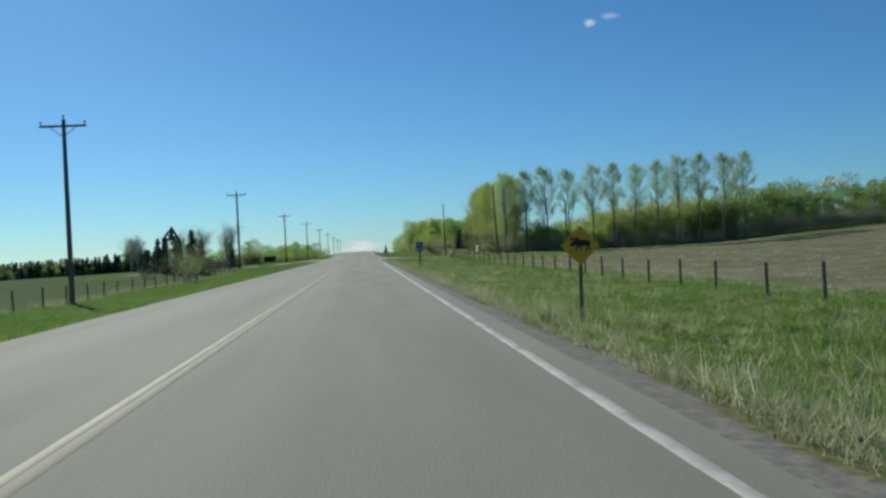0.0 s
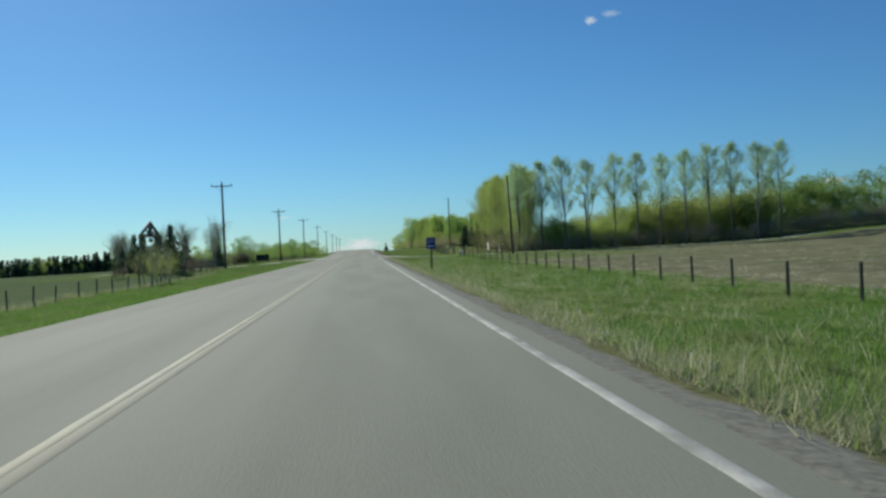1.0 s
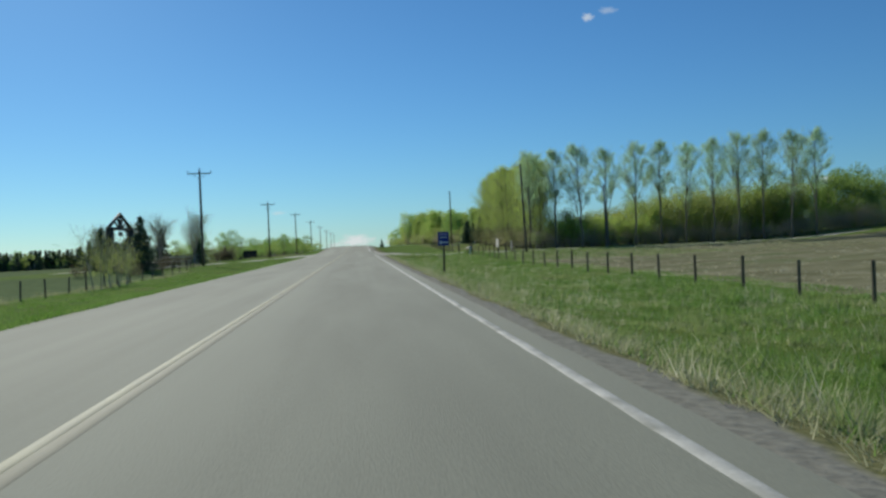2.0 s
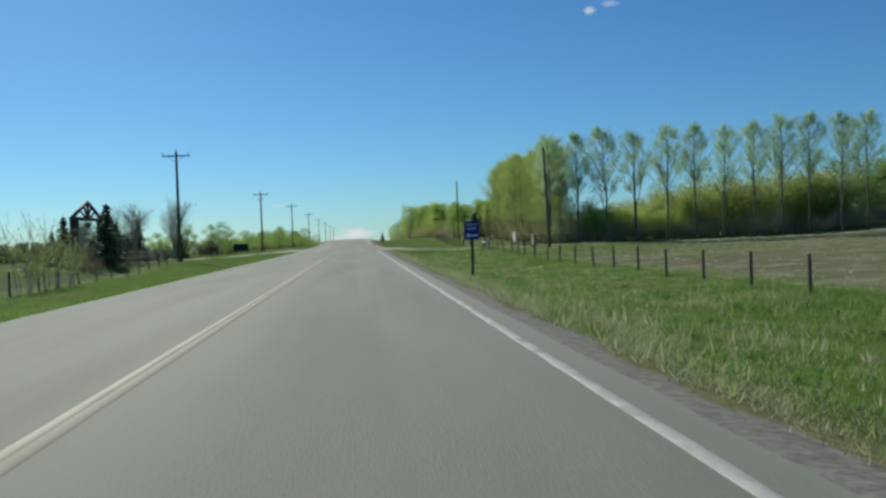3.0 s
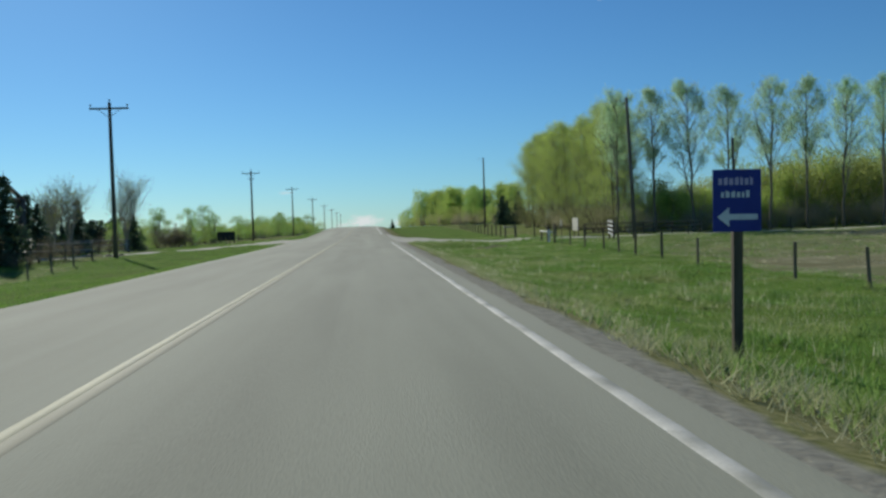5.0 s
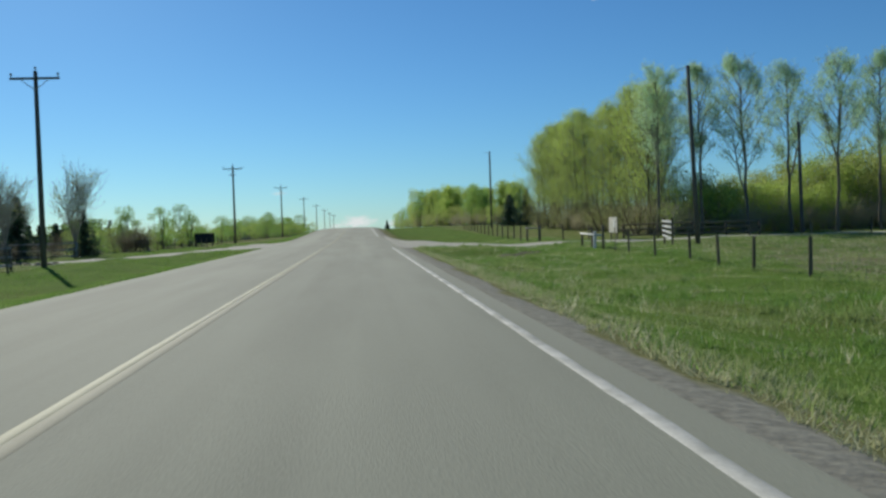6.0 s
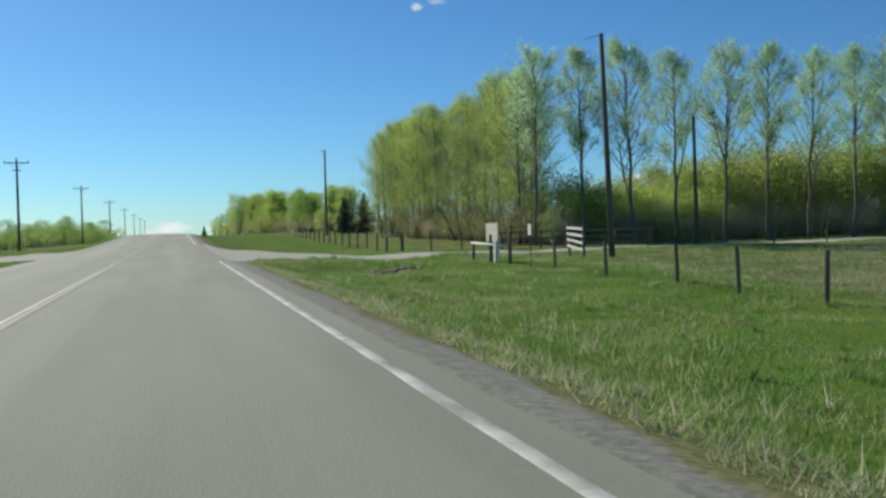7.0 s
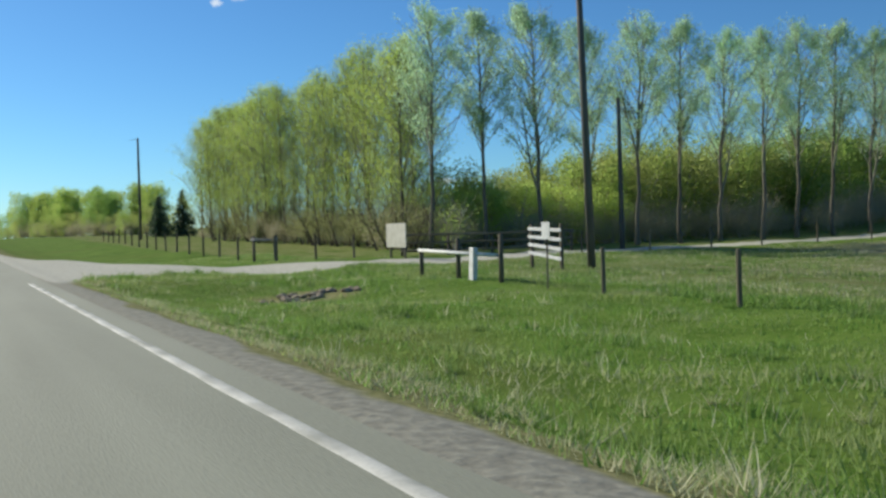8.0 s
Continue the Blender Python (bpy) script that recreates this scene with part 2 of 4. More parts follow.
def crown(x):
    return -0.019 * (np.sqrt((np.asarray(x, float) + 1.85) ** 2 + 0.5) - 0.5)


LEFT = ((-3000, -150, -91, -60, -30, -18, -11, -8, -6.6, -5.7), (-7, -3.8, -2.9, -2.0, -1.3, -1.17, -0.95, -0.5, -0.2, -0.1))
RIGHT = ((2.2, 2.85, 4.8, 7, 10, 12.5, 16, 25, 40, 55, 62, 70, 84, 130, 200, 400, 3000), (-0.11, -0.2, -0.72, -0.92, -0.95, -0.86, -0.85, -0.75, -0.55, -0.45, -0.2, 0.5, 1.3, 3, 4.2, 5, 5))


def land(x, y):
    """Height of the ground at x, y."""
    x, y = np.broadcast_arrays(np.asarray(x, float), np.asarray(y, float))
    left = np.interp(x, *LEFT) + 0.62 * smooth(112, 132, y) * smooth(166, 148, y) * smooth(-7.5, -13, x) - 0.45 * smooth(178, 232, y) * smooth(-8.5, -14, x)
    right = np.interp(x, *RIGHT) + 0.35 * smooth(92, 120, y) * np.exp(-((x - 12) / 6) ** 2) + 0.38 * smooth(100, 146, y) * np.exp(-((x - 22) / 11) ** 2)
    # the two entrances carry the road's level sideways
    right = right + (np.maximum(right, -0.16 - 0.045 * (x - 2.3)) - right) * smooth(126, 132, y) * smooth(165, 150, y) * smooth(22, 8, x)
    left = left + (np.maximum(left, -0.12 + 0.03 * (x + 6)) - left) * smooth(130, 137, y) * smooth(164, 156, y)
    z = np.where(x < -5.7, left, np.where(x > 2.2, right, crown(x) - 0.05))
    off = np.where(x < -5.7, smooth(-5.7, -8.5, x), smooth(2.2, 5, x))
    return z + crest(y) + lumps(x, y) * np.where((x < -5.7) | (x > 2.2), off, 0)


def at_land(x, y, dz=0.0):
    return (x, y, float(land(x, y)) + dz)


# ---- ground ----
def drive_right_mid(x):
    """The right entrance's middle line: y at x."""
    return np.interp(x, (2.2, 3, 4, 7, 10, 14, 20, 29, 40, 53, 120), (148.0, 146.7, 144.7, 142.0, 138.5, 136.2, 137.8, 141.0, 142.5, 143.5, 146.0))


def drive_right_half(x):
    return np.interp(x, (2.2, 3, 4, 7, 10, 14, 20, 120), (19.5, 16.0, 11.0, 6.0, 4.0, 2.0, 1.7, 1.4))


def drive_left_mid(x):
    return np.interp(x, (-90, -40, -28, -16, -12, -9, -6), (124, 131, 134.5, 137.0, 140.5, 149, 152))


def drive_left_half(x):
    return np.interp(x, (-90, -20, -14, -12, -9, -5.8), (2.2, 2.8, 3.6, 5.2, 7.5, 12))


def ground_material():
    m = bpy.data.materials.new("ground_cover")
    m.use_nodes = True
    nt = m.node_tree
    N, L = nt.nodes, nt.links
    bsdf = N["Principled BSDF"]
    matt = N.new("ShaderNodeBsdfDiffuse")
    both = N.new("ShaderNodeMixShader")
    L.new(matt.outputs[0], both.inputs[1])
    L.new(bsdf.outputs[0], both.inputs[2])
    L.new(both.outputs[0], N["Material Output"].inputs[0])
    pos = N.new("ShaderNodeNewGeometry")

    def noise_at(scale, detail=5, stretch=None):
        n = N.new("ShaderNodeTexNoise")
        n.inputs["Scale"].default_value, n.inputs["Detail"].default_value = scale, detail
        src = pos.outputs["Position"]
        if stretch:
            mp = N.new("ShaderNodeMapping")
            mp.inputs["Scale"].default_value = stretch
            L.new(src, mp.inputs[0])
            src = mp.outputs[0]
        L.new(src, n.inputs["Vector"])
        return n.outputs[0]

    def ranged(v, lo, hi):
        r = N.new("ShaderNodeMapRange")
        r.inputs["From Min"].default_value, r.inputs["From Max"].default_value = lo, hi
        L.new(v, r.inputs[0])
        return r.outputs[0]

    def mixed(f, a, b):
        x = N.new("ShaderNodeMix")
        x.data_type = "RGBA"
        L.new(f, x.inputs[0])
        for s, v in ((6, a), (7, b)):
            if isinstance(v, tuple):
                x.inputs[s].default_value = (*v, 1)
            else:
                L.new(v, x.inputs[s])
        return x.outputs[2]

    def cover(name, wobble, amount=0.5):
        a = N.new("ShaderNodeAttribute")
        a.attribute_name = name
        s = N.new("ShaderNodeMath")
        s.operation = "MULTIPLY_ADD"
        L.new(wobble, s.inputs[0])
        s.inputs[1].default_value = amount
        L.new(a.outputs["Fac"], s.inputs[2])
        return ranged(s.outputs[0], 0.5 + amount * 0.5 - 0.15, 0.5 + amount * 0.5 + 0.15)

    big, mid, fine = noise_at(0.12), noise_at(0.9), noise_at(9.0, 4)
    grass = mixed(ranged(mid, 0.35, 0.65), (0.085, 0.155, 0.024), (0.135, 0.22, 0.04))
    grass = mixed(ranged(fine, 0.5, 0.72), grass, (0.165, 0.225, 0.055))
    grass = mixed(ranged(big, 0.52, 0.7), grass, (0.13, 0.165, 0.04))
    dry = mixed(ranged(fine, 0.35, 0.65), (0.16, 0.17, 0.06), (0.29, 0.275, 0.13))
    out = mixed(cover("dry", mid, 0.9), grass, dry)
    crop = mixed(ranged(mid, 0.35, 0.65), (0.085, 0.135, 0.045), (0.115, 0.17, 0.06))
    out = mixed(cover("crop", mid, 0.4), out, crop)
    rows = noise_at(0.5, 4, (0.25, 1.4, 1))
    soil = mixed(ranged(rows, 0.4, 0.62), (0.172, 0.165, 0.083), (0.245, 0.235, 0.128))
    soil = mixed(ranged(mid, 0.5, 0.75), soil, (0.34, 0.325, 0.205))
    soil = mixed(ranged(noise_at(0.25, 5, (0.3, 1.2, 1)), 0.52, 0.66), soil, (0.165, 0.19, 0.08))
    is_soil, is_grit, is_pale = cover("soil", mid, 0.5), cover("gravel", mid, 0.9), cover("pale", mid, 0.35)
    out = mixed(is_soil, out, soil)
    grit = mixed(ranged(fine, 0.35, 0.65), (0.235, 0.225, 0.178), (0.335, 0.323, 0.255))
    out = mixed(is_grit, out, grit)
    pale = mixed(ranged(fine, 0.35, 0.65), (0.4, 0.385, 0.31), (0.58, 0.56, 0.46))
    out = mixed(is_pale, out, pale)
    L.new(out, bsdf.inputs["Base Color"])
    L.new(out, matt.inputs["Color"])
    bsdf.inputs["Roughness"].default_value = 0.95
    bsdf.inputs["Specular IOR Level"].default_value = 0.05
    # grass is mostly matt; bare stones and soil keep a dusty sheen
    sheen = None
    for cov, amount in ((is_soil, 0.4), (is_grit, 0.6), (is_pale, 0.6)):
        s = N.new("ShaderNodeMath")
        s.operation, s.use_clamp = "MULTIPLY_ADD", True
        L.new(cov, s.inputs[0])
        s.inputs[1].default_value = amount
        if sheen:
            L.new(sheen, s.inputs[2])
        else:
            s.inputs[2].default_value = 0.4
        sheen = s.outputs[0]
    L.new(sheen, both.inputs[0])
    bp = N.new("ShaderNodeBump")
    bp.inputs["Strength"].default_value, bp.inputs["Distance"].default_value = 0.5, 0.035
    L.new(fine, bp.inputs["Height"])
    L.new(bp.outputs[0], bsdf.inputs["Normal"])
    L.new(bp.outputs[0], matt.inputs["Normal"])
    return m


def axis(*runs):
    out = []
    for a, b, step in runs:
        out.extend(np.arange(a, b, step))
    return np.array(out + [runs[-1][1]], float)


GX = axis((-3000, -400, 200), (-400, -100, 20), (-100, -30, 4), (-30, -5.7, 0.54), (-5.7, 2.2, 0.79), (2.2, 16, 0.3), (16, 70, 1.2), (70, 200, 6), (200, 600, 40), (600, 3000, 200))
GY = axis((-400, -20, 20), (-20, 100, 1.0), (100, 170, 0.6), (170, 300, 2), (300, 800, 20), (800, 4000, 160))
gx, gy = np.meshgrid(GX, GY)
gz = land(gx, gy)
rows, cols = gx.shape
idx = np.arange(rows * cols).reshape(rows, cols)
gf = np.stack([idx[:-1, :-1], idx[:-1, 1:], idx[1:, 1:], idx[1:, :-1]], axis=-1).reshape(-1, 4)
ground = mesh_np("ground", np.stack([gx, gy, gz], axis=-1).reshape(-1, 3), gf, ground_material())
ground.data.shade_smooth()
tagged(ground, "green roadside grass, ploughed field and gravel entrances", "ground", kind="structure")


def paint(name, w):
    att = ground.data.attributes.new(name, "FLOAT", "POINT")
    att.data.foreach_set("value", np.clip(w, 0, 1).astype(np.float32).ravel())


edge = 0.12 * np.sin(gy * 0.8) + 0.08 * np.sin(gy * 2.1 + 1)
paint("gravel", np.where(gx > 0, smooth(3.1, 2.5, gx + edge - 0.1 * smooth(75, 115, gy)), smooth(-6.75, -6.1, gx + edge)))
paint("dry", np.where(gx > 0, 0.85 * smooth(2.3, 2.6, gx) * smooth(5.2, 2.9, gx) + 0.3 * smooth(12, 13, gx) + 0.2 * smooth(136, 146, gy) * smooth(3, 6, gx) + 1.1 * np.exp(-((gx - 8.2) / 2.0) ** 2 - ((gy - 126.2) / 1.4) ** 2), 0.22 * smooth(-16.5, -17.5, gx) * smooth(-19.5, -18.5, gx) + 0.5 * smooth(150, 162, gy) * smooth(-7.5, -10, gx)))
paint("crop", smooth(-18.6, -20.0, gx) * np.maximum(smooth(122, 112, gy + 0.2 * gx), smooth(-36, -44, gx) * smooth(420, 400, gy)))
paint("soil", smooth(13.2, 14.4, gx + 0.5 * edge) * (0.45 + 0.55 * smooth(118, 96, gy - 0.9 * (gx - 14))) * smooth(139, 136, gy) * smooth(150, 110, gx))
right = smooth(1.3, 0.8, np.abs(gy - drive_right_mid(gx)) / drive_right_half(gx)) * (gx > 2.3) * smooth(74, 62, gx)
left = smooth(1.2, 0.85, np.abs(gy - drive_left_mid(gx)) / drive_left_half(gx)) * (gx < -5.8) * smooth(-36, -31, gx)
paint("pale", np.maximum(right, left))


# ---- road ----
def strip(name, x0, x1, y0, y1, lift, material, label, steps=(2.0,), ragged=0.0, seed=1):
    rng = np.random.default_rng(seed)
    ys = np.arange(y0, y1 + 0.01, steps[0])
    nx = max(2, int((x1 - x0) / 0.45) + 1)
    X = np.tile(np.linspace(x0, x1, nx), (len(ys), 1))
    if ragged:
        X[:, 0] += rng.normal(0, ragged, len(ys))
        X[:, -1] += rng.normal(0, ragged, len(ys))
    Y = np.tile(ys[:, None], (1, nx))
    Z = crown(X) + crest(Y) + lift
    if lift:
        # the paint's edges slope down to the road
        X, Y = np.column_stack([X[:, :1] - 0.012, X, X[:, -1:] + 0.012]), np.column_stack([Y[:, :1], Y, Y[:, -1:]])
        Z = np.column_stack([Z[:, :1] - lift - 0.002, Z, Z[:, -1:] - lift - 0.002])
    i = np.arange(X.size).reshape(X.shape)
    f = np.stack([i[:-1, :-1], i[:-1, 1:], i[1:, 1:], i[1:, :-1]], axis=-1).reshape(-1, 4)
    v = np.stack([X, Y, Z], axis=-1).reshape(-1, 3)
    ob = mesh_np(name, v, f, material)
    if not lift:
        ob.data.shade_smooth()
    return tagged(ob, label, "road" if name == "road" else "road marking", kind="structure")


strip("road", -5.8, 2.22, -60, 720, 0.0, ASPHALT, "sun-bleached grey asphalt of a two-lane country road", (1.0,), 0.012)
strip("edge_line", 1.805, 1.905, -60, 127.9, 0.005, WHITE_LINE, "worn solid white line along the road's edge", (0.5,), 0.004, 2)
strip("edge_line_far", 1.79, 1.92, 166, 300, 0.005, WHITE_LINE, "worn solid white line beyond the entrance", (2.0,), 0.01, 3)
strip("centre_line", -1.893, -1.81, -60, 126, 0.005, YELLOW_LINE, "faded yellow line down the road's middle", (0.5,), 0.002, 4)
strip("centre_line_far", -1.893, -1.81, 126, 300, 0.005, FADED_LINE, "strongly faded yellow line towards the crest", (1.0,), 0.003, 6)
strip("centre_line_worn", -1.79, -1.68, -60, 300, 0.005, WORN_LINE, "nearly worn-off second yellow line", (0.5,), 0.002, 5)


# ---- trees ----
def limbs(rng, V, F, start, way, length, radius, depth, tips, bend=0.12, split=5, sides=5, up=0.15):
    """A limb with its branches; tips gathers places along the outer limbs for leaves."""
    p, d = Vector(start), Vector(way).normalized()
    n = 5
    pts, rad = [p.copy()], [radius]
    for i in range(n):
        d = (d + Vector(rng.normal(0, bend, 3)) + Vector((0, 0, up * 0.3))).normalized()
        p = p + d * (length / n)
        pts.append(p.copy())
        rad.append(max(radius * (1 - 0.85 * (i + 1) / n), 0.008))
    tube(V, F, pts, rad, sides if depth else 3, cap=False)
    if depth == 0:
        tips.extend(pts[1:])
        return pts
    tips.extend(pts[3:])
    for k in range(split):
        t = rng.uniform(0.3, 1.0) * (n - 1)
        i = int(t)
        q = pts[i].lerp(pts[i + 1], t - i)
        side = Vector(rng.normal(0, 1, 3))
        side = (side - side.dot(d) * d).normalized()
        w = (d * rng.uniform(0.5, 1.0) + side * 0.75 + Vector((0, 0, up))).normalized()
        limbs(rng, V, F, q, w, length * rng.uniform(0.35, 0.55), radius * 0.45, depth - 1, tips, bend, max(3, split - 1), 4, up)
    return pts


def leaf_cloud(rng, tips, count, spread, size, gap=0.0):
    """Leaves gathered about the tips; gap: how much of the crown the wind and light have left open."""
    tips = np.array([tuple(t) for t in tips])
    if gap:
        key = np.sin(tips @ np.array((2.1, 0.7, 1.3))) + np.sin(tips @ np.array((-0.9, 2.3, 1.9)) + 1.0) + np.sin(tips @ np.array((1.2, -1.6, 2.6)) + 2.0)
        tips = tips[key > np.quantile(key, gap)]
    pick = tips[rng.integers(0, len(tips), count)]
    off = rng.normal(0, 1, (count, 3))
    off *= (rng.uniform(0, 1, count) ** 0.6 * 1.7 * spread / np.linalg.norm(off, axis=1))[:, None]
    return pick + off, rng.uniform(0.6, 1.35, count) * size


def poplar(seed, height, first, leaves, leaf, bark, width=1.0, forks=1, size=0.11, spread=0.28, low=False, gap=0.0):
    rng = np.random.default_rng(seed)
    tree = new("poplar_tree")
    V, F, B, G, tips = [], [], [], [], []
    lean = rng.normal(0, 0.02, 2)
    pts, rad = [], []
    n = 12
    for i in range(n + 1):
        t = i / n
        pts.append(Vector((lean[0] * height * t + rng.normal(0, 0.05), lean[1] * height * t + rng.normal(0, 0.05), height * 0.97 * t - 0.15)))
        rad.append(0.112 * (1 - t) ** 0.8 * height / 13 + 0.018)
    rad[0] *= 1.35
    tube(V, F, pts, rad, 8)
    for k in range(forks):
        z = rng.uniform(0.3, 0.45) * height
        i = int(z / height * n)
        a = rng.uniform(0, 2 * math.pi)
        limbs(rng, B, G, pts[i], (0.28 * math.cos(a), 0.28 * math.sin(a), 1), height * 0.42, 0.08, 1, tips, 0.05, 9, 6, 0.3)
    count = int(30 * (1 - first) / 0.6)
    for k in range(count):
        z = first + (0.97 - first) * (k + rng.uniform(0, 1)) / count
        i = min(int(z * n), n - 1)
        q = pts[i].lerp(pts[i + 1], z * n - i)
        a = k * 2.4 + rng.normal(0, 0.4)
        s = (z - first) / (1 - first)
        steep = rng.uniform(0.8, 1.5)
        # each limb ends on an egg-shaped outline
        reach, run = 0.4, math.hypot(1, steep)
        mid, half, wide = height * (0.5 + 0.58 * first), height * (0.5 - 0.55 * first), 1.75 * width * rng.uniform(0.8, 1.12)
        while ((reach / run + 0.1) / wide) ** 2 + ((q.z + reach * steep / run - mid) / half) ** 2 < 1 and reach < 5:
            reach += 0.15
        if reach < 0.8 and not low:
            continue
        limbs(rng, B, G, q, (math.cos(a), math.sin(a), steep), reach, 0.033, 1, tips, 0.1, 5, 4, 0.25)
    obj("trunk", V, F, bark, tree, smooth=True)
    tagged(obj("branchwork", B, G, BRANCH, tree, "pale grey-green branches", smooth=True), kind="stuff")
    tips = [t for t in tips if t.z > height * (0.02 if low else first * 0.95)]
    c, s = leaf_cloud(rng, tips, leaves, spread, size, gap)
    leaves_at("crown", c, s, leaf, rng, tree)
    return tree


def brush(seed, height, width, leaves, leaf, bark, size=0.12, stems=14, name="bush", spread=0.3, flare=(0.1, 0.55), thick=1.0):
    rng = np.random.default_rng(seed)
    tree = new(name)
    V, F, tips = [], [], []
    for k in range(stems):
        a, r = rng.uniform(0, 2 * math.pi), width * 0.28 * math.sqrt(rng.uniform(0, 1))
        out = rng.uniform(*flare)
        limbs(rng, V, F, (r * math.cos(a), r * math.sin(a), -0.15), (out * math.cos(a), out * math.sin(a), 1), height * rng.uniform(0.6, 1.0), thick * (0.04 + 0.006 * height), 1, tips, 0.09, 7, 4, 0.15)
    obj("trunk", V, F, bark, tree, smooth=True)
    if leaves:
        c, s = leaf_cloud(rng, tips, leaves, spread, size)
        c[:, 2] = np.abs(c[:, 2] * rng.uniform(0.35, 1.0, len(c)) ** 0.5) + 0.05
        leaves_at("crown", c, s, leaf, rng, tree)
    return tree


def wood_tree(seed, height, width, leaves, leaf, bark, size=0.08, clumps=16, name="wood_tree"):
    """A rounded tree of the wood's edge: stems that part upwards and a crown of many leafy clumps with gaps between."""
    rng = np.random.default_rng(seed)
    tree = new(name)
    V, F = [], []
    mids = []
    for k in range(clumps):
        a, z = k * 2.4 + rng.normal(0, 0.3), 0.1 + 0.76 * (k + rng.uniform(0, 1)) / clumps
        r = width * 0.5 * math.sin(math.pi * (0.22 + 0.68 * z)) * math.sqrt(rng.uniform(0.1, 1))
        mids.append((r * math.cos(a), r * math.sin(a), z * height))
    for k, m in enumerate(mids):
        if k % 2 == 0:
            x, y = 0.15 * m[0], 0.15 * m[1]
            tube(V, F, [(x, y, -0.15), (0.45 * m[0], 0.45 * m[1], m[2] * 0.55), (m[0], m[1], m[2] + 0.05 * height)], [0.07, 0.05, 0.015], 4, cap=False)
    tagged(obj("stemwork", V, F, bark, tree, smooth=True), kind="stuff")
    mids = np.array(mids)
    pick = rng.integers(0, clumps, leaves)
    girth = rng.uniform(0.13, 0.2, clumps) * (0.5 * width + 0.5 * height)
    off = rng.normal(0, 1, (leaves, 3))
    off /= np.linalg.norm(off, axis=1, keepdims=True)
    off *= (girth[pick] * rng.uniform(0, 1, leaves) ** 0.38)[:, None] * np.array((1.0, 1.0, 0.85))
    c = mids[pick] + off
    c[:, 2] = np.abs(c[:, 2]) + 0.03
    leaves_at("crown", c, rng.uniform(0.6, 1.35, leaves) * size, leaf, rng, tree)
    return tree


def bare_tree(seed, height):
    """A vase-shaped tree still without leaves."""
    rng = np.random.default_rng(seed)
    tree = new("bare_tree")
    V, F, tips = [], [], []
    tube(V, F, [(0, 0, -0.2), (0.02, 0, 0.5), (0, 0.03, 1.1)], [0.22, 0.17, 0.15], 8)
    for k in range(15):
        a = k * 2.4
        out = rng.uniform(0.08, 0.42)
        limbs(rng, V, F, (0, 0, rng.uniform(0.6, 1.3)), (out * math.cos(a), out * math.sin(a), 1), height * rng.uniform(0.68, 0.86), 0.05, 2, tips, 0.045, 6, 4, 0.2)
    obj("trunk", V, F, TWIG, tree, smooth=True)
    c, s = leaf_cloud(rng, tips, 700, 0.12, 0.06)
    tagged(leaves_at("buds", c, s, OLIVE_LEAF, rng, tree), kind="stuff")
    return tree


def spruce(seed, height, fill=1.0, rate=4.2, boughs=8, spray=0.15):
    """A spruce: whorls of drooping boughs, each with many needle sprays."""
    rng = np.random.default_rng(seed)
    tree = new("spruce_tree")
    V, F = [], []
    tube(V, F, [(0, 0, -0.2), (0.01, 0, height * 0.5), (0, 0.01, height)], [0.1 * height / 5, 0.06 * height / 5, 0.01], 6)
    c, s = [], []
    levels = int(height * rate)
    for i in range(levels):
        z = height * (0.06 + 0.92 * i / levels)
        reach = (height - z) * 0.33 + 0.1
        for k in range(boughs):
            a = rng.uniform(0, 2 * math.pi)
            r = reach * rng.uniform(0.65, 1.2)
            tip = Vector((r * math.cos(a), r * math.sin(a), z - 0.28 * r + 0.1 * r * r))
            tube(V, F, [(0, 0, z), tip * 0.55 + Vector((0, 0, z * 0.45)), tip], [0.018, 0.012, 0.004], 3, cap=False)
            m = max(3, int(15 * r * fill))
            for j in range(m):
                t = (j + rng.uniform(0, 1)) / m
                c.append(Vector((0, 0, z)).lerp(tip, t) + Vector(rng.normal(0, 0.05, 3)) - Vector((0, 0, 0.05)))
                s.append(spray * rng.uniform(0.67, 1.33))
    obj("trunk", V, F, DARK_BARK, tree)
    leaves_at("crown", [tuple(p) for p in c], s, NEEDLES, rng, tree, flat=0.5)
    return tree


def put(things, i, x, y, turn, scale=1.0, dz=0.0):
    """Set the first use of a tree where it stands; later ones are copies."""
    t = things[i % len(things)]
    m = pose(*at_land(x, y, dz), 0, 0, turn)
    if "used" in t:
        c = copy_thing(t, m)
    else:
        t["used"] = 1
        t.matrix_basis = m
        c = t
    c.scale = (scale, scale, scale)
    return c


rng = np.random.default_rng(11)

# the open row of poplars behind the entrance road
ROW = [poplar(20 + k, 13.0, (0.3, 0.34, 0.28, 0.35)[k], 12500, POPLAR_LEAF, BARK, (1.4, 1.2, 1.45, 1.25)[k], (2, 1, 2, 1)[k], 0.052, 0.24, gap=0.35) for k in range(4)]
for k, (x, h) in enumerate(((23.0, 13.1), (26.6, 13.4), (30.1, 14.0), (33.6, 13.4), (37.5, 14.1), (41.1, 14.2), (44.5, 13.7), (48.4, 14.3), (52.0, 15.0), (55.4, 15.0), (59.4, 14.7), (63.2, 14.8))):
    tagged(put(ROW, k, x, 147 + rng.normal(0, 0.2), rng.uniform(0, 360), h / 13.1),
           "tall bare-trunked poplar with sparse fresh spring leaves", "tree", "row of poplars behind the entrance")

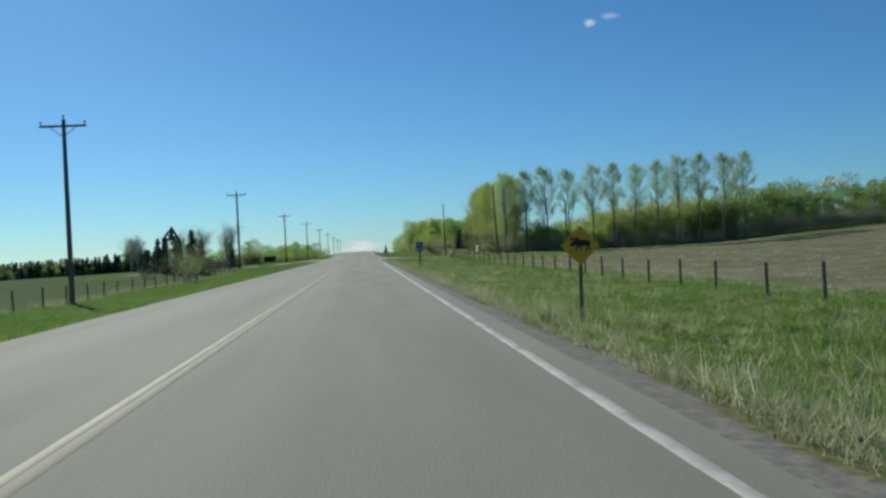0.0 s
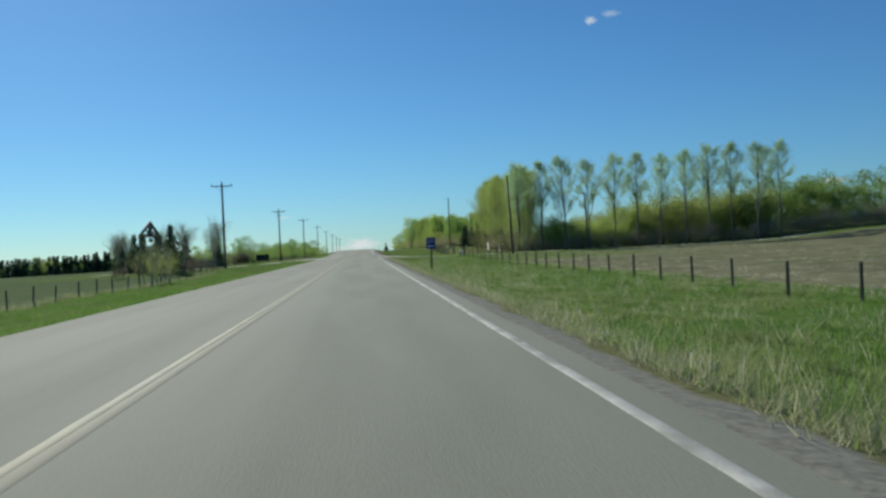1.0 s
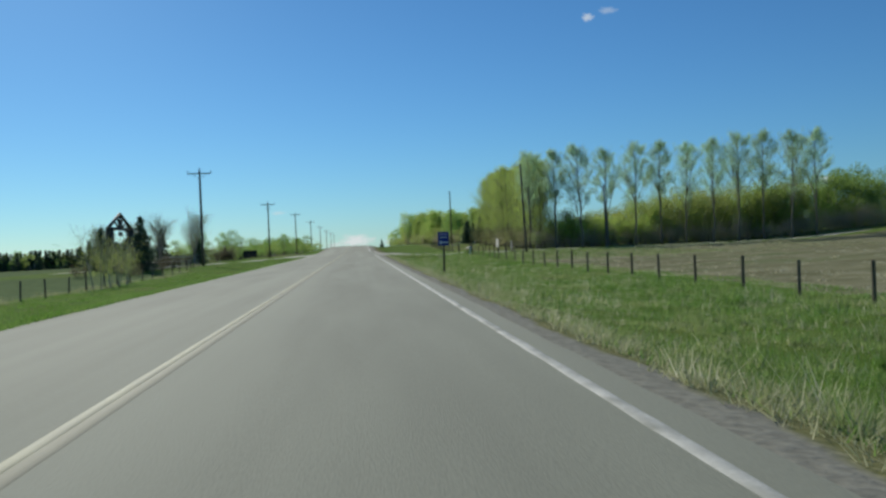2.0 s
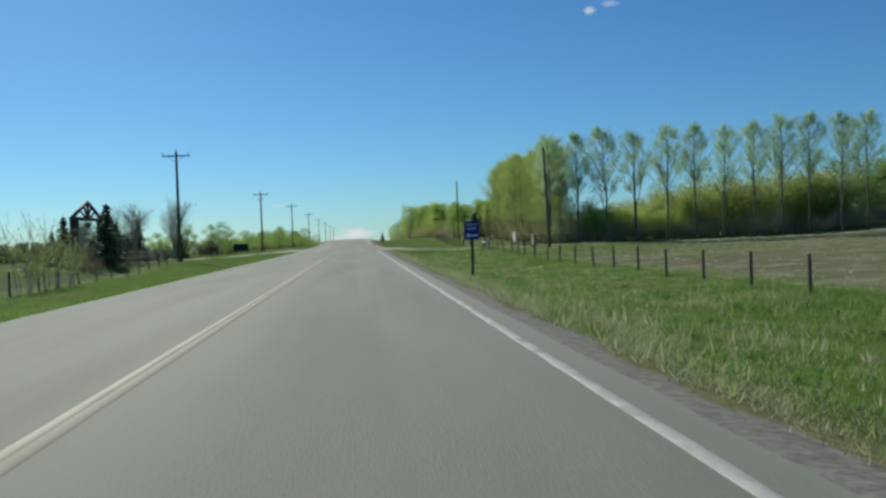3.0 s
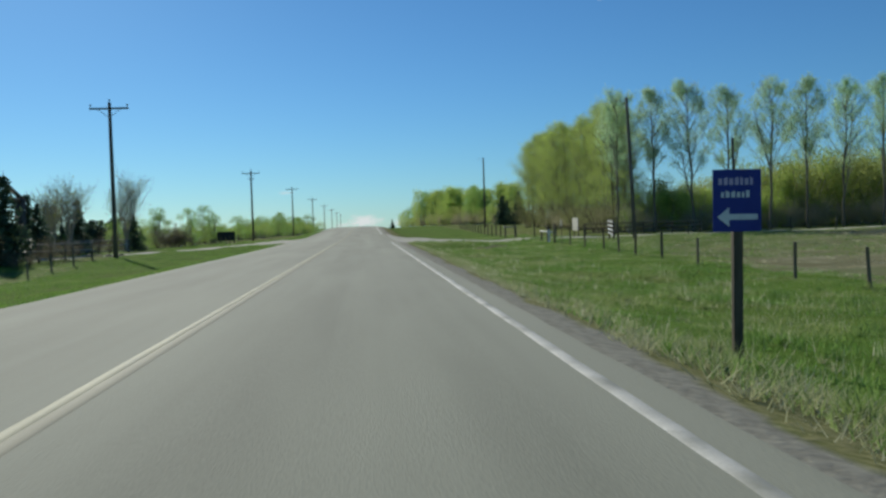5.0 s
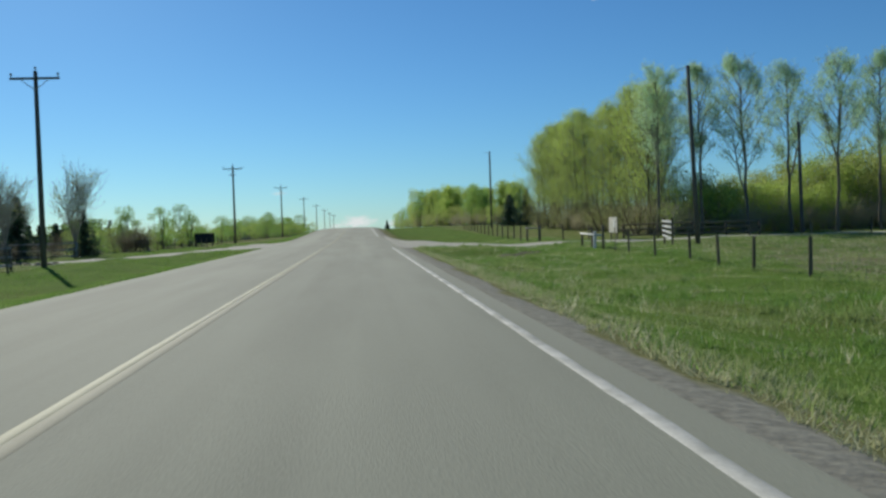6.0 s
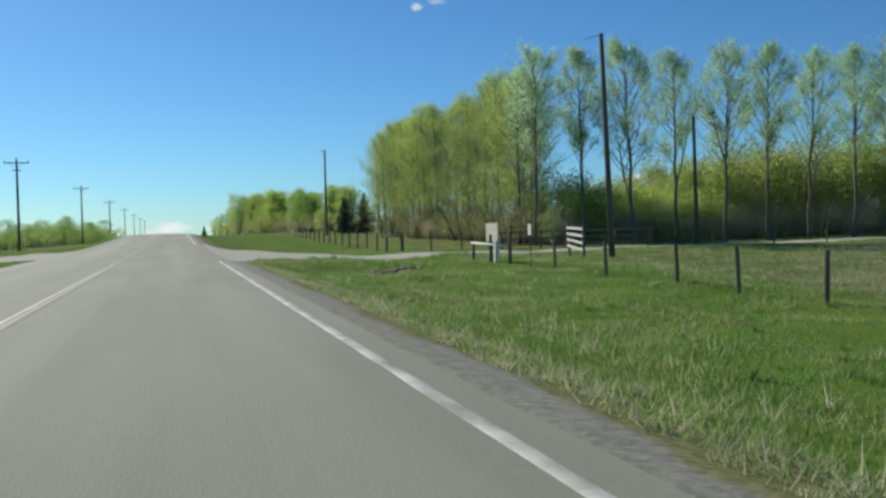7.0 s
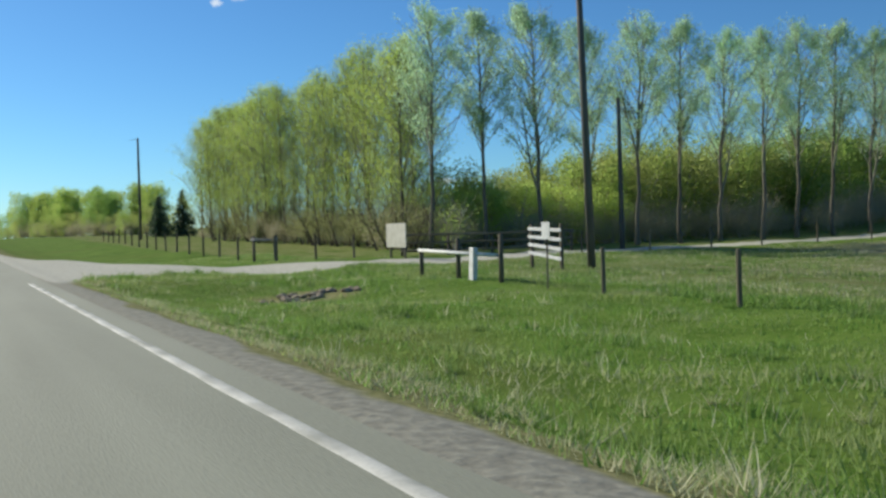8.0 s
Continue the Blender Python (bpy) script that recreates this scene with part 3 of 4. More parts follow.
# the close row of yellow-green poplars that runs away along the road
CLOSE = [poplar(40 + k, 12.5, 0.06, 11500, GOLD_LEAF, BARK, 1.6, 1, 0.048, 0.38, True, 0.2) for k in range(3)]
for k in range(27):
    tagged(put(CLOSE, k, 24.9 + 0.5 * min(k, 4) / 4 + 1.5 * (k % 2) + rng.normal(0, 0.35), 152.8 + 2.01 * k, rng.uniform(0, 360), rng.uniform(1.0, 1.1) * (0.9 if k == 26 else 1.0)),
           "dense yellow-green poplar in young leaf with leaves low down", "tree", "close row of poplars along the road")

# undergrowth and woods behind the row
WOODS = [wood_tree(60 + k, 5.2, 5.4, 5200, (OLIVE_LEAF, BRUSH_LEAF, OLIVE_LEAF)[k], TWIG, 0.066) for k in range(3)]
for k in range(44):
    x = 30 + (k % 22) * 1.65 + rng.normal(0, 0.7)
    y = 158 + 7 * (k // 22) + rng.normal(0, 1.2)
    tagged(put(WOODS, k, x, y, rng.uniform(0, 360), 1.13 * rng.uniform(0.9, 1.2) * (0.85 + 0.42 * float(smooth(36, 50, x)) + 0.25 * float(smooth(60, 100, x)))),
           "olive-green deciduous brush of the wood's edge", "bush", "brush behind the poplar row")
UNDER = [brush(70 + k, 3.0, 4.5, 5200, BUD_LEAF, TWIG, 0.042, 6, "thicket", 0.55, thick=0.6) for k in range(2)]
for k in range(42):
    tagged(put(UNDER, k, 25 + 1.65 * k + rng.normal(0, 0.5), 152.6 + rng.normal(0, 0.9), rng.uniform(0, 360), rng.uniform(0.6, 1.25)),
           "brown budding thicket under the poplar row", "bush", "thicket under the poplars")
LOW = [brush(75 + k, 3.4, 4.0, 6500, DULL_LEAF, DARK_BARK, 0.042, 8, spread=0.5) for k in range(2)]
for k in range(12):
    tagged(put(LOW, k, 24.2 + rng.normal(0, 0.7), 151.5 + 3.5 * k + rng.normal(0, 0.8), rng.uniform(0, 360), rng.uniform(0.6, 1.25)),
           "low dull green poplar suckers below the close row", "bush", "suckers of the close row")
# bushes added in paler leaf to lighten the pocket the close row shades
PALE_FILL = [wood_tree(64 + k, 4.2, 4.0, 4200, GOLD_LEAF, TWIG, 0.055) for k in range(2)]
for k in range(12):
    tagged(put(PALE_FILL, k, 27.8 + 1.3 * k + rng.normal(0, 0.4), 153.6 + 1.6 * (k % 2) + rng.normal(0, 0.5), rng.uniform(0, 360), rng.uniform(0.8, 1.15)),
           "yellow-green bush behind the first poplars", "bush", "green brush under the poplars")
for k in range(13):
    tagged(put(UNDER, k, 25.0 + rng.normal(0, 0.9), 150.5 + 3.9 * k + rng.normal(0, 0.8), rng.uniform(0, 360), rng.uniform(0.4, 0.85)),
           "brown budding thicket under the poplar row", "bush", "thicket under the poplars")
for k in range(16):
    tagged(put(WOODS, k, 29 + rng.normal(0, 0.6), 153 + 2.9 * k, rng.uniform(0, 360), rng.uniform(0.5, 0.7)),
           "low olive undergrowth beneath the close poplars", "bush", "undergrowth of the close row")
RISE = [wood_tree(66 + k, 5.6, 6.2, 5200, GREEN_LEAF, TWIG, 0.08) for k in range(2)]
for k in range(26):
    tagged(put(RISE, k, 61 + 2.7 * k + rng.normal(0, 0.8), 158 + 0.12 * k + rng.normal(0, 1.5), rng.uniform(0, 360), rng.uniform(1.2, 1.6)),
           "dark green deciduous woods on the rise beyond the field", "bush", "woods on the rise")
for k in range(16):
    a = k / 15
    x, y = 70 + 120 * a + rng.normal(0, 4), 170 + 40 * a + rng.normal(0, 8)
    tagged(put(RISE, k, x, y, rng.uniform(0, 360), rng.uniform(1.5, 1.9)), "dark green deciduous woods on the rise beyond the field", "bush", "woods on the rise")

# far clumps beyond the crest, right of the road
FAR = [wood_tree(80 + k, 9.8, 4.0, 5200, (GOLD_LEAF, MID_LEAF, BRUSH_LEAF)[k], BARK, 0.105, 20, "poplar_clump") for k in range(3)]
for k in range(36):
    a = k / 35
    tagged(put(FAR, k, 22 + 14 * a + rng.normal(0, 1), 385 - 105 * a + rng.normal(0, 5), rng.uniform(0, 360), rng.uniform(0.95, 1.1) * (1.35 - 0.3 * a)),
           "bright green clump of young poplars near the crest", "tree", "poplar clumps by the crest")
for k, (x, y, s) in enumerate(((19.5, 400, 1.1), (18.5, 425, 0.95), (17.5, 455, 0.85), (16.8, 490, 0.8))):
    tagged(put(FAR, k, x, y, rng.uniform(0, 360), s), "bright green clump of young poplars near the crest", "tree", "poplar clumps by the crest")
for k in range(16):
    a = k / 15
    tagged(put(UNDER, k, 20 + 15 * a + rng.normal(0, 1), 378 - 110 * a + rng.normal(0, 3), rng.uniform(0, 360), rng.uniform(1.0, 1.5)), "brown budding thicket below the poplar clumps", "bush", "thicket by the crest")
for k in range(13):
    tagged(put(WOODS, k, 20.5 + 1.15 * k + rng.normal(0, 0.8), 374 - 9 * k + rng.normal(0, 3), rng.uniform(0, 360), rng.uniform(0.9, 1.25)), "olive brush below the poplar clumps", "bush", "brush by the crest")
for k in range(8):
    tagged(put(WOODS, k, 17 + 0.2 * k + rng.normal(0, 1), 300 + 30 * k, rng.uniform(0, 360), rng.uniform(0.5, 0.8)), "dark roadside brush by the crest", "bush", "brush by the crest")

# brush along the left side towards the crest
LEFTB = [wood_tree(90, 5.0, 2.5, 3200, MID_LEAF, BARK, 0.055, 13, "young_poplars"),
         wood_tree(91, 3.4, 4.6, 3400, BRUSH_LEAF, TWIG, 0.06, 14, "young_poplars"),
         wood_tree(92, 2.7, 4.4, 3400, MID_LEAF, TWIG, 0.055, 14, "young_poplars")]
for k in range(84):
    y = 170 + 2.6 * k
    clump = put(LEFTB, k, -25 + 0.018 * (y - 172) * 1.6 + rng.normal(0, 1.8) - 5 * (k % 2), y, rng.uniform(0, 360), rng.uniform(0.55, 0.98) * (1.0 + 0.5 * float(smooth(210, 320, y))))
    clump.scale = (1.35 * clump.scale[0], 1.35 * clump.scale[1], clump.scale[2])
    tagged(clump, "light green young poplar brush behind the fence", "bush", "young poplars behind the far fence")

# spruces
SPRUCE = [spruce(100 + k, 5.0) for k in range(2)]
for k, (x, y, s) in enumerate(((-28.75, 133.2, 1.05), (-22.9, 127.0, 1.22), (-25.5, 140.0, 0.91), (-25.95, 151.3, 1.05), (-21.35, 152.6, 0.75), (-29.5, 149, 1.15), (-31.5, 138.0, 0.75))):
    tagged(put(SPRUCE, k, x, y, rng.uniform(0, 360), s), "dark green spruce beside the gateway", "tree", "spruces round the gateway")
for k, (x, y, s) in enumerate(((22.4, 213, 0.98), (23.4, 217, 1.02), (25.7, 215, 1.18), (26.5, 233, 0.95), (9.6, 392, 0.7))):
    tagged(put(SPRUCE, k, x, y, rng.uniform(0, 360), s), "dark spruce beyond the close poplars", "tree", "spruces beyond the poplars")
SMALL = [spruce(110, 9.0, 0.35, 1.5, 5, 0.46)]
for k in range(230):
    a = k / 229
    tagged(put(SMALL, 0, -215 + 140 * a + rng.normal(0, 1), 390 - 40 * a + rng.normal(0, 3), rng.uniform(0, 360), rng.uniform(0.68, 0.86) + 0.15 * float(smooth(0.75, 1.0, a))),
           "dark spruce of the far shelterbelt across the field", "tree", "far shelterbelt")

for k in range(26):
    a = k / 25
    tagged(put(LEFTB, k, -160 + 85 * a + rng.normal(0, 1.5), 366 - 12 * a + rng.normal(0, 3), rng.uniform(0, 360), rng.uniform(1.2, 1.9)),
           "light green deciduous tree before the far shelterbelt", "tree", "far deciduous trees")

# bare trees
BARE = [bare_tree(120 + k, 6.2) for k in range(2)]
for k, (x, y, s) in enumerate(((-21.9, 152.0, 1.08), (-25.3, 147, 0.98), (-30.5, 158, 1.0), (-58, 240, 1.35), (-61, 246, 1.4))):
    tagged(put(BARE, k, x, y, rng.uniform(0, 360), s), "vase-shaped grey tree still bare of leaves", "tree", "bare trees")
GATE_BRUSH = [brush(72 + k, 3.0, 4.5, 4200, DARK_TWIG, DARK_BARK, 0.042, 9, "thicket", 0.5, thick=0.6) for k in range(2)]
for k, (x, y, s) in enumerate(((-19.1, 157.6, 0.95), (-19.7, 158.6, 0.85), (-18.6, 156.6, 0.75), (-20.5, 129.0, 0.6), (-24.8, 128.0, 0.65), (-23.0, 126.0, 0.5), (-33, 150, 0.8), (-22.5, 147, 0.6), (-24.5, 145, 0.55), (-31, 146, 0.6), (-29, 137, 0.5), (-26.5, 165, 0.9), (-21.5, 118, 0.42), (-23, 121, 0.5), (-24.5, 124, 0.5), (-20.5, 123, 0.42), (-26, 126, 0.55), (-22, 131, 0.5), (-27.5, 121, 0.5))):
    tagged(put(GATE_BRUSH, k, x, y, rng.uniform(0, 360), s), "low dark brown leafless brush by the gateway", "bush", "brush round the gateway")
SAPLING = [brush(130, 4.6, 1.6, 1000, OLIVE_LEAF, TWIG, 0.036, 3, "sapling", 0.2, (0.02, 0.14), 0.45)]
for k, (x, y) in enumerate(((-16.6, 88.5), (-17.1, 90.3), (-16.4, 92.0), (-17.2, 93.5), (-16.8, 95.5), (-17.0, 97.5))):
    tagged(put(SAPLING, 0, x, y, rng.uniform(0, 360), rng.uniform(0.8, 1.05)), "thin sapling with a few pale leaves by the fence", "tree", "saplings along the fence")


SHOOT = [brush(131, 3.6, 1.7, 1000, BRUSH_LEAF, TWIG, 0.048, 5, "sapling", 0.28)]
tagged(put(SHOOT, 0, 23.7, 145.6, 0), "small yellow-green poplar shoot by the entrance", "tree")
for x, y, turn, tall in ((-23.5, 190, 40, 1.12), (-27.0, 187, 150, 1.15), (-23.9, 203, 250, 1.25)):
    tagged(put(LEFTB, 0, x, y, turn, tall), "light green young poplar brush behind the fence", "bush", "young poplars behind the far fence")


# ---- power poles ----
def power_pole(height, arm=True, second=False):
    top = new("power_pole")
    V, F = [], []
    tube(V, F, [(0, 0, -0.4), (0, 0, height * 0.5), (0, 0, height)], [0.16, 0.135, 0.105], 12)
    obj("pole", V, F, POLE_WOOD, top, smooth=True)
    if arm:
        bm = bmesh.new()
        box(bm, (2.6, 0.1, 0.12), (0, -0.15, height - 0.42), bevel=0.01)
        part("crossarm", bm, POLE_WOOD, top)
        for s in (-1, 1):
            V, F = [], []
            tube(V, F, [(s * 0.75, -0.16, height - 0.46), (0, -0.13, height - 1.05)], [0.02, 0.02], 5)
            obj("brace", V, F, METAL, top)
        for x in (-1.22, 1.22, 0):
            z = height - 0.36 if x else height
            V, F = [], []
            y = -0.15 if x else 0
            tube(V, F, [(x, y, z), (x, y, z + 0.1), (x, y, z + 0.11), (x, y, z + 0.17), (x, y, z + 0.24)], [0.02, 0.02, 0.06, 0.07, 0.03], 8)
            obj("insulator", V, F, PORCELAIN, top, "grey pin insulator")
    if second:
        bm = bmesh.new()
        box(bm, (0.9, 0.08, 0.1), (0, -0.14, height - 1.25), bevel=0.01)
        part("lower_arm", bm, POLE_WOOD, top)
    return top


POLES = [power_pole(10.6), power_pole(10.3, True, True)]
for k, (x, y, kind) in enumerate(((-17.1, 58.4, 0), (-17.2, 131.1, 0), (-17.4, 208.7, 1), (-17.3, 285, 0), (-17.3, 367, 0), (-17.3, 449, 0), (-17.3, 531, 0), (-17.4, 613, 0), (-17.4, 690, 0))):
    tagged(put(POLES, kind, x, y, 0, (1.03, 1.015, 1.06, 1.105, 1.132, 1.142, 1.142, 1.142, 1.142)[k]), "weathered wooden power pole with one crossarm", "power pole", "power poles along the road")
PLAIN = [power_pole(9.4, False), power_pole(7.6, False)]
V, F = [], []
tube(V, F, [(0, 0, 9.33), (-0.5, -0.1, 9.24), (-1.0, -0.2, 9.1)], [0.018, 0.015, 0.012], 6)
obj("wire_stub", V, F, METAL, PLAIN[0], "short stub of cut wire at the top")
for x, y, kind, tall, lean in ((18.9, 128.4, 0, 1.055, -2.0), (18.0, 200.5, 0, 1.11, 0), (32.05, 142.2, 1, 1.07, -0.8)):
    c = put(PLAIN, kind, x, y, 0, tall)
    c.rotation_euler[1] += radians(lean)
    c.scale = (0.85 * tall, 0.85 * tall, tall)
    tagged(c, "plain dark wooden pole without a crossarm", "pole", "plain poles by the entrance")


# ---- fences ----
def fence_post(height=1.25, radius=0.057):
    V, F = [], []
    tube(V, F, [(0, 0, -0.2), (0.005, 0, height * 0.5), (0, 0, height - 0.02), (0, 0, height)], [radius * 1.05, radius, radius * 0.95, radius * 0.8], 9)
    return obj("fence_post", V, F, POST_WOOD)


POSTS = [fence_post(1.05, 0.05), fence_post(1.12, 0.055)]


def post_at(x, y, group, label="weathered round wooden fence post"):
    c = put(POSTS, int(rng.integers(0, 2)), x, y, rng.uniform(0, 360), rng.uniform(0.94, 1.06))
    c.rotation_euler[0] += rng.normal(0, 0.02)
    c.rotation_euler[1] += rng.normal(0, 0.02)
    return tagged(c, label, "fence post", group)


def rail_fence(length, rails, height, material, name="rail_fence", step=2.4):
    """Rails between posts along +x from the origin."""
    f = new(name)
    n = max(1, round(length / step))
    for k in range(n + 1):
        V, F = [], []
        tube(V, F, [(k * length / n, 0, -0.25), (k * length / n, 0, height)], [0.075, 0.065], 8)
        obj("post", V, F, POST_WOOD, f, smooth=True)
    for k in range(rails):
        z = height * (0.95 - 0.75 * k / max(1, rails - 1)) if rails > 1 else height * 0.85
        V, F = [], []
        tube(V, F, [(-0.1, -0.08, z), (length / 2, -0.08, z - 0.02), (length + 0.1, -0.08, z)], [0.055, 0.05, 0.05], 7)
        obj("rail", V, F, material, f, smooth=True)
    return f


for k in range(-4, 26):
    y = float(np.interp(k, (-4, 0, 1, 2, 3, 4, 5, 6, 8, 10, 12, 14, 16, 18, 20, 21, 22, 23, 24, 25), (12.2, 27.14, 30.68, 34.6, 38.2, 42.0, 46.0, 49.7, 57.3, 65.3, 73.05, 80.7, 88.2, 95.7, 103.6, 106.86, 109.86, 112.27, 116.1, 119.8)))
    post_at(12.5 - 0.2 * float(smooth(100, 118, y)) + rng.normal(0, 0.04), y + rng.normal(0, 0.03), "posts of the roadside field fence")
for k in range(53):
    y = 35.75 + 3.79 * k if k < 25 else 156.8 + 3.66 * (k - 25)
    if k < 25:
        post_at(-17.5 + rng.normal(0, 0.05), y + rng.normal(0, 0.04), "posts of the pasture fence")
    else:
        post_at(-17.5 + rng.normal(0, 0.05), y + rng.normal(0, 0.04), "posts of the fence beyond the gateway")
for k in range(15):
    post_at(12.0 + 0.12 * k, 145.5 + 3.6 * k, "posts of the fence beyond the entrance")
for x, y in ((12.8, 142.6), (14.3, 141.6), (16.2, 141.8)):
    post_at(x, y, "posts of the fence beyond the entrance")
f = rail_fence(1.05, 1, 1.15, RAIL_WOOD, "fence_brace")
f.matrix_basis = pose(*at_land(12.1, 143.4), 0, 0, -42)
tagged(f, "two fence posts braced by a pale rail", "fence")
for x in (26.5, 31, 35.5, 39.6, 44.6, 50, 56):
    post_at(x, 138.6 + 0.06 * (x - 26), "posts along the entrance road")


# ---- signs ----
def diamond_sign():
    """A yellow diamond warning sign with a black moose, on a square wooden post."""
    s = new("warning_sign")
    bm = bmesh.new()
    box(bm, (0.085, 0.1, 2.55), (0, 0.06, 0.82), bevel=0.008)
    part("post", bm, POST_WOOD, s)
    bm = bmesh.new()
    box(bm, (0.64, 0.012, 0.64), (0, 0, 0), bevel=0.004)
    bmesh.ops.transform(bm, matrix=pose(0, 0, 1.66, 0, 45, 0), verts=bm.verts)
    plate = part("plate", bm, SIGN_YELLOW, s, "yellow diamond plate")
    # the animal, facing left, as a flat silhouette of joined outlines
    bm = bmesh.new()

    def poly(pts):
        vs = [bm.verts.new((x, -0.009, z)) for x, z in pts]
        bm.faces.new(vs)

    poly([(-0.13, 0.12), (-0.04, 0.155), (0.06, 0.135), (0.2, 0.125), (0.26, 0.09), (0.275, -0.01), (0.23, -0.035), (0.08, -0.05), (-0.06, -0.06), (-0.14, 0.0)])
    poly([(-0.14, 0.0), (-0.15, -0.06), (-0.18, -0.04), (-0.27, -0.035), (-0.295, 0.005), (-0.24, 0.065), (-0.19, 0.12), (-0.131, 0.119)])
    poly([(-0.2, 0.122), (-0.26, 0.135), (-0.29, 0.2), (-0.255, 0.18), (-0.24, 0.23), (-0.215, 0.19), (-0.195, 0.21), (-0.185, 0.135)])
    poly([(-0.18, 0.123), (-0.16, 0.19), (-0.135, 0.17), (-0.11, 0.235), (-0.085, 0.19), (-0.03, 0.225), (-0.06, 0.16), (-0.132, 0.123)])
    for x0, x1, lean in ((-0.11, -0.055, -0.03), (-0.03, 0.015, 0.03), (0.165, 0.215, -0.035), (0.222, 0.27, 0.01)):
        poly([(x0, -0.04), (x1, -0.04), (x1 + lean - 0.012, -0.175), (x0 + lean + 0.008, -0.175)])
    bmesh.ops.transform(bm, matrix=pose(0, 0, 1.68) @ Matrix.Scale(0.82, 4), verts=bm.verts)
    part("emblem", bm, SIGN_BLACK, plate, "black animal silhouette")
    for z in (1.38, 1.98):
        V, F = [], []
        tube(V, F, [(0, -0.006, z), (0, -0.014, z)], [0.012, 0.01], 8)
        obj("bolt", V, F, METAL, plate)
    return s


sign = diamond_sign()
sign.matrix_basis = pose(*at_land(4.95, 23.68, 0.13), 0, 1.2, -4)
tagged(sign, "yellow diamond animal warning sign on a wooden post", "road sign")


def blue_sign():
    s = new("direction_sign")
    bm = bmesh.new()
    box(bm, (0.12, 0.1, 2.5), (0.02, 0.06, 0.85), bevel=0.01)
    part("post", bm, POST_WOOD, s)
    bm = bmesh.new()
    box(bm, (0.6, 0.015, 0.76), (0, 0, 1.78), bevel=0.004)
    plate = part("plate", bm, SIGN_BLUE, s, "dark blue plate")
    bm = bmesh.new()
    vs = [bm.verts.new((x, -0.011, z)) for x, z in ((-0.25, 1.58), (-0.1, 1.7), (-0.1, 1.615), (0.25, 1.615), (0.25, 1.545), (-0.1, 1.545), (-0.1, 1.46))]
    bm.faces.new(vs[:3] + vs[3:])
    part("arrow", bm, SIGN_WHITE, plate, "white arrow to the left")
    for z, w, h, m in ((2.02, 0.46, 0.1, SIGN_PINK), (1.86, 0.4, 0.085, SIGN_WHITE)):
        bm = bmesh.new()
        x = -w / 2
        r = random.Random(int(z * 100))
        while x < w / 2 - 0.03:
            b = r.uniform(0.03, 0.05)
            vs = [bm.verts.new(p) for p in ((x, -0.011, z - h / 2), (x + b, -0.011, z - h / 2), (x + b, -0.011, z + h / 2 - r.choice((0, 0.02))), (x, -0.011, z + h / 2 - r.choice((0, 0.02))))]
            bm.faces.new(vs)
            x += b + 0.02
        part("line_of_bars", bm, m, plate)
    return s


sign = blue_sign()
sign.matrix_basis = pose(*at_land(4.7, 77.8, 0.15), 0, 1.0, -3)
tagged(sign, "blue direction sign with a white arrow on a wooden post", "road sign")


# ---- gateway on the left ----
def log(V, F, a, b, r=0.15, sides=10):
    tube(V, F, [a, tuple((np.array(a) + np.array(b)) / 2), b], [r, r * 0.97, r * 0.94], sides)


def gateway():
    g = new("log_gateway")
    for y in (-4.6, 4.6):
        for dx in (-0.22, 0.22):
            V, F = [], []
            log(V, F, (dx, y, -0.3), (dx, y, 4.85), 0.23)
            obj("post", V, F, LOG_WOOD, g, smooth=True)
    V, F = [], []
    log(V, F, (0, -5.3, 4.75), (0, 5.3, 4.75), 0.2)
    obj("tie_beam", V, F, LOG_WOOD, g, smooth=True)
    for s in (-1, 1):
        V, F = [], []
        log(V, F, (0, s * 5.5, 4.7), (0, 0, 6.55), 0.19)
        obj("rafter", V, F, LOG_WOOD, g, smooth=True)
        for k, y in enumerate((1.2, 2.6)):
            V, F = [], []
            log(V, F, (0, s * 0.4 * k + s * 0.2, 4.8), (0, s * y, 6.5 - y * 0.34), 0.11)
            obj("strut", V, F, LOG_WOOD, g, smooth=True)
    V, F = [], []
    log(V, F, (0, 0, 4.8), (0, 0, 6.5), 0.13)
    obj("king_post", V, F, LOG_WOOD, g, smooth=True)
    bm = bmesh.new()
    box(bm, (0.08, 1.7, 0.5), (0, 0, 4.15), bevel=0.01)
    hang = part("hanging_board", bm, LOG_WOOD, g, "dark board hanging from the beam")
    for y in (-0.6, 0.6):
        V, F = [], []
        tube(V, F, [(0, y, 4.38), (0, y, 4.7)], [0.015, 0.015], 5)
        obj("hanger", V, F, METAL, hang)
    return g


g = gateway()
g.matrix_basis = pose(*at_land(-27.9, 138.4))
tagged(g, "dark log gateway with a truss over the entrance", "gateway")


f = rail_fence(5.4, 3, 1.25, RAIL_WOOD, step=1.8)
f.matrix_basis = pose(*at_land(-23.6, 129.5), 0, 0, -4)
tagged(f, "grey wooden rail fence beside the gateway", "fence")
f = rail_fence(5.0, 3, 1.25, RAIL_WOOD)
f.matrix_basis = pose(*at_land(-25.5, 146.8), 0, 0, 6)
tagged(f, "grey wooden rail fence past the gateway", "fence")


f = rail_fence(10.4, 3, 1.0, POST_WOOD, step=2.6)
f.matrix_basis = pose(*at_land(18.8, 142.2, 0.05), 0, 0, 4)
tagged(f, "dark weathered rail fence beyond the entrance road", "fence")


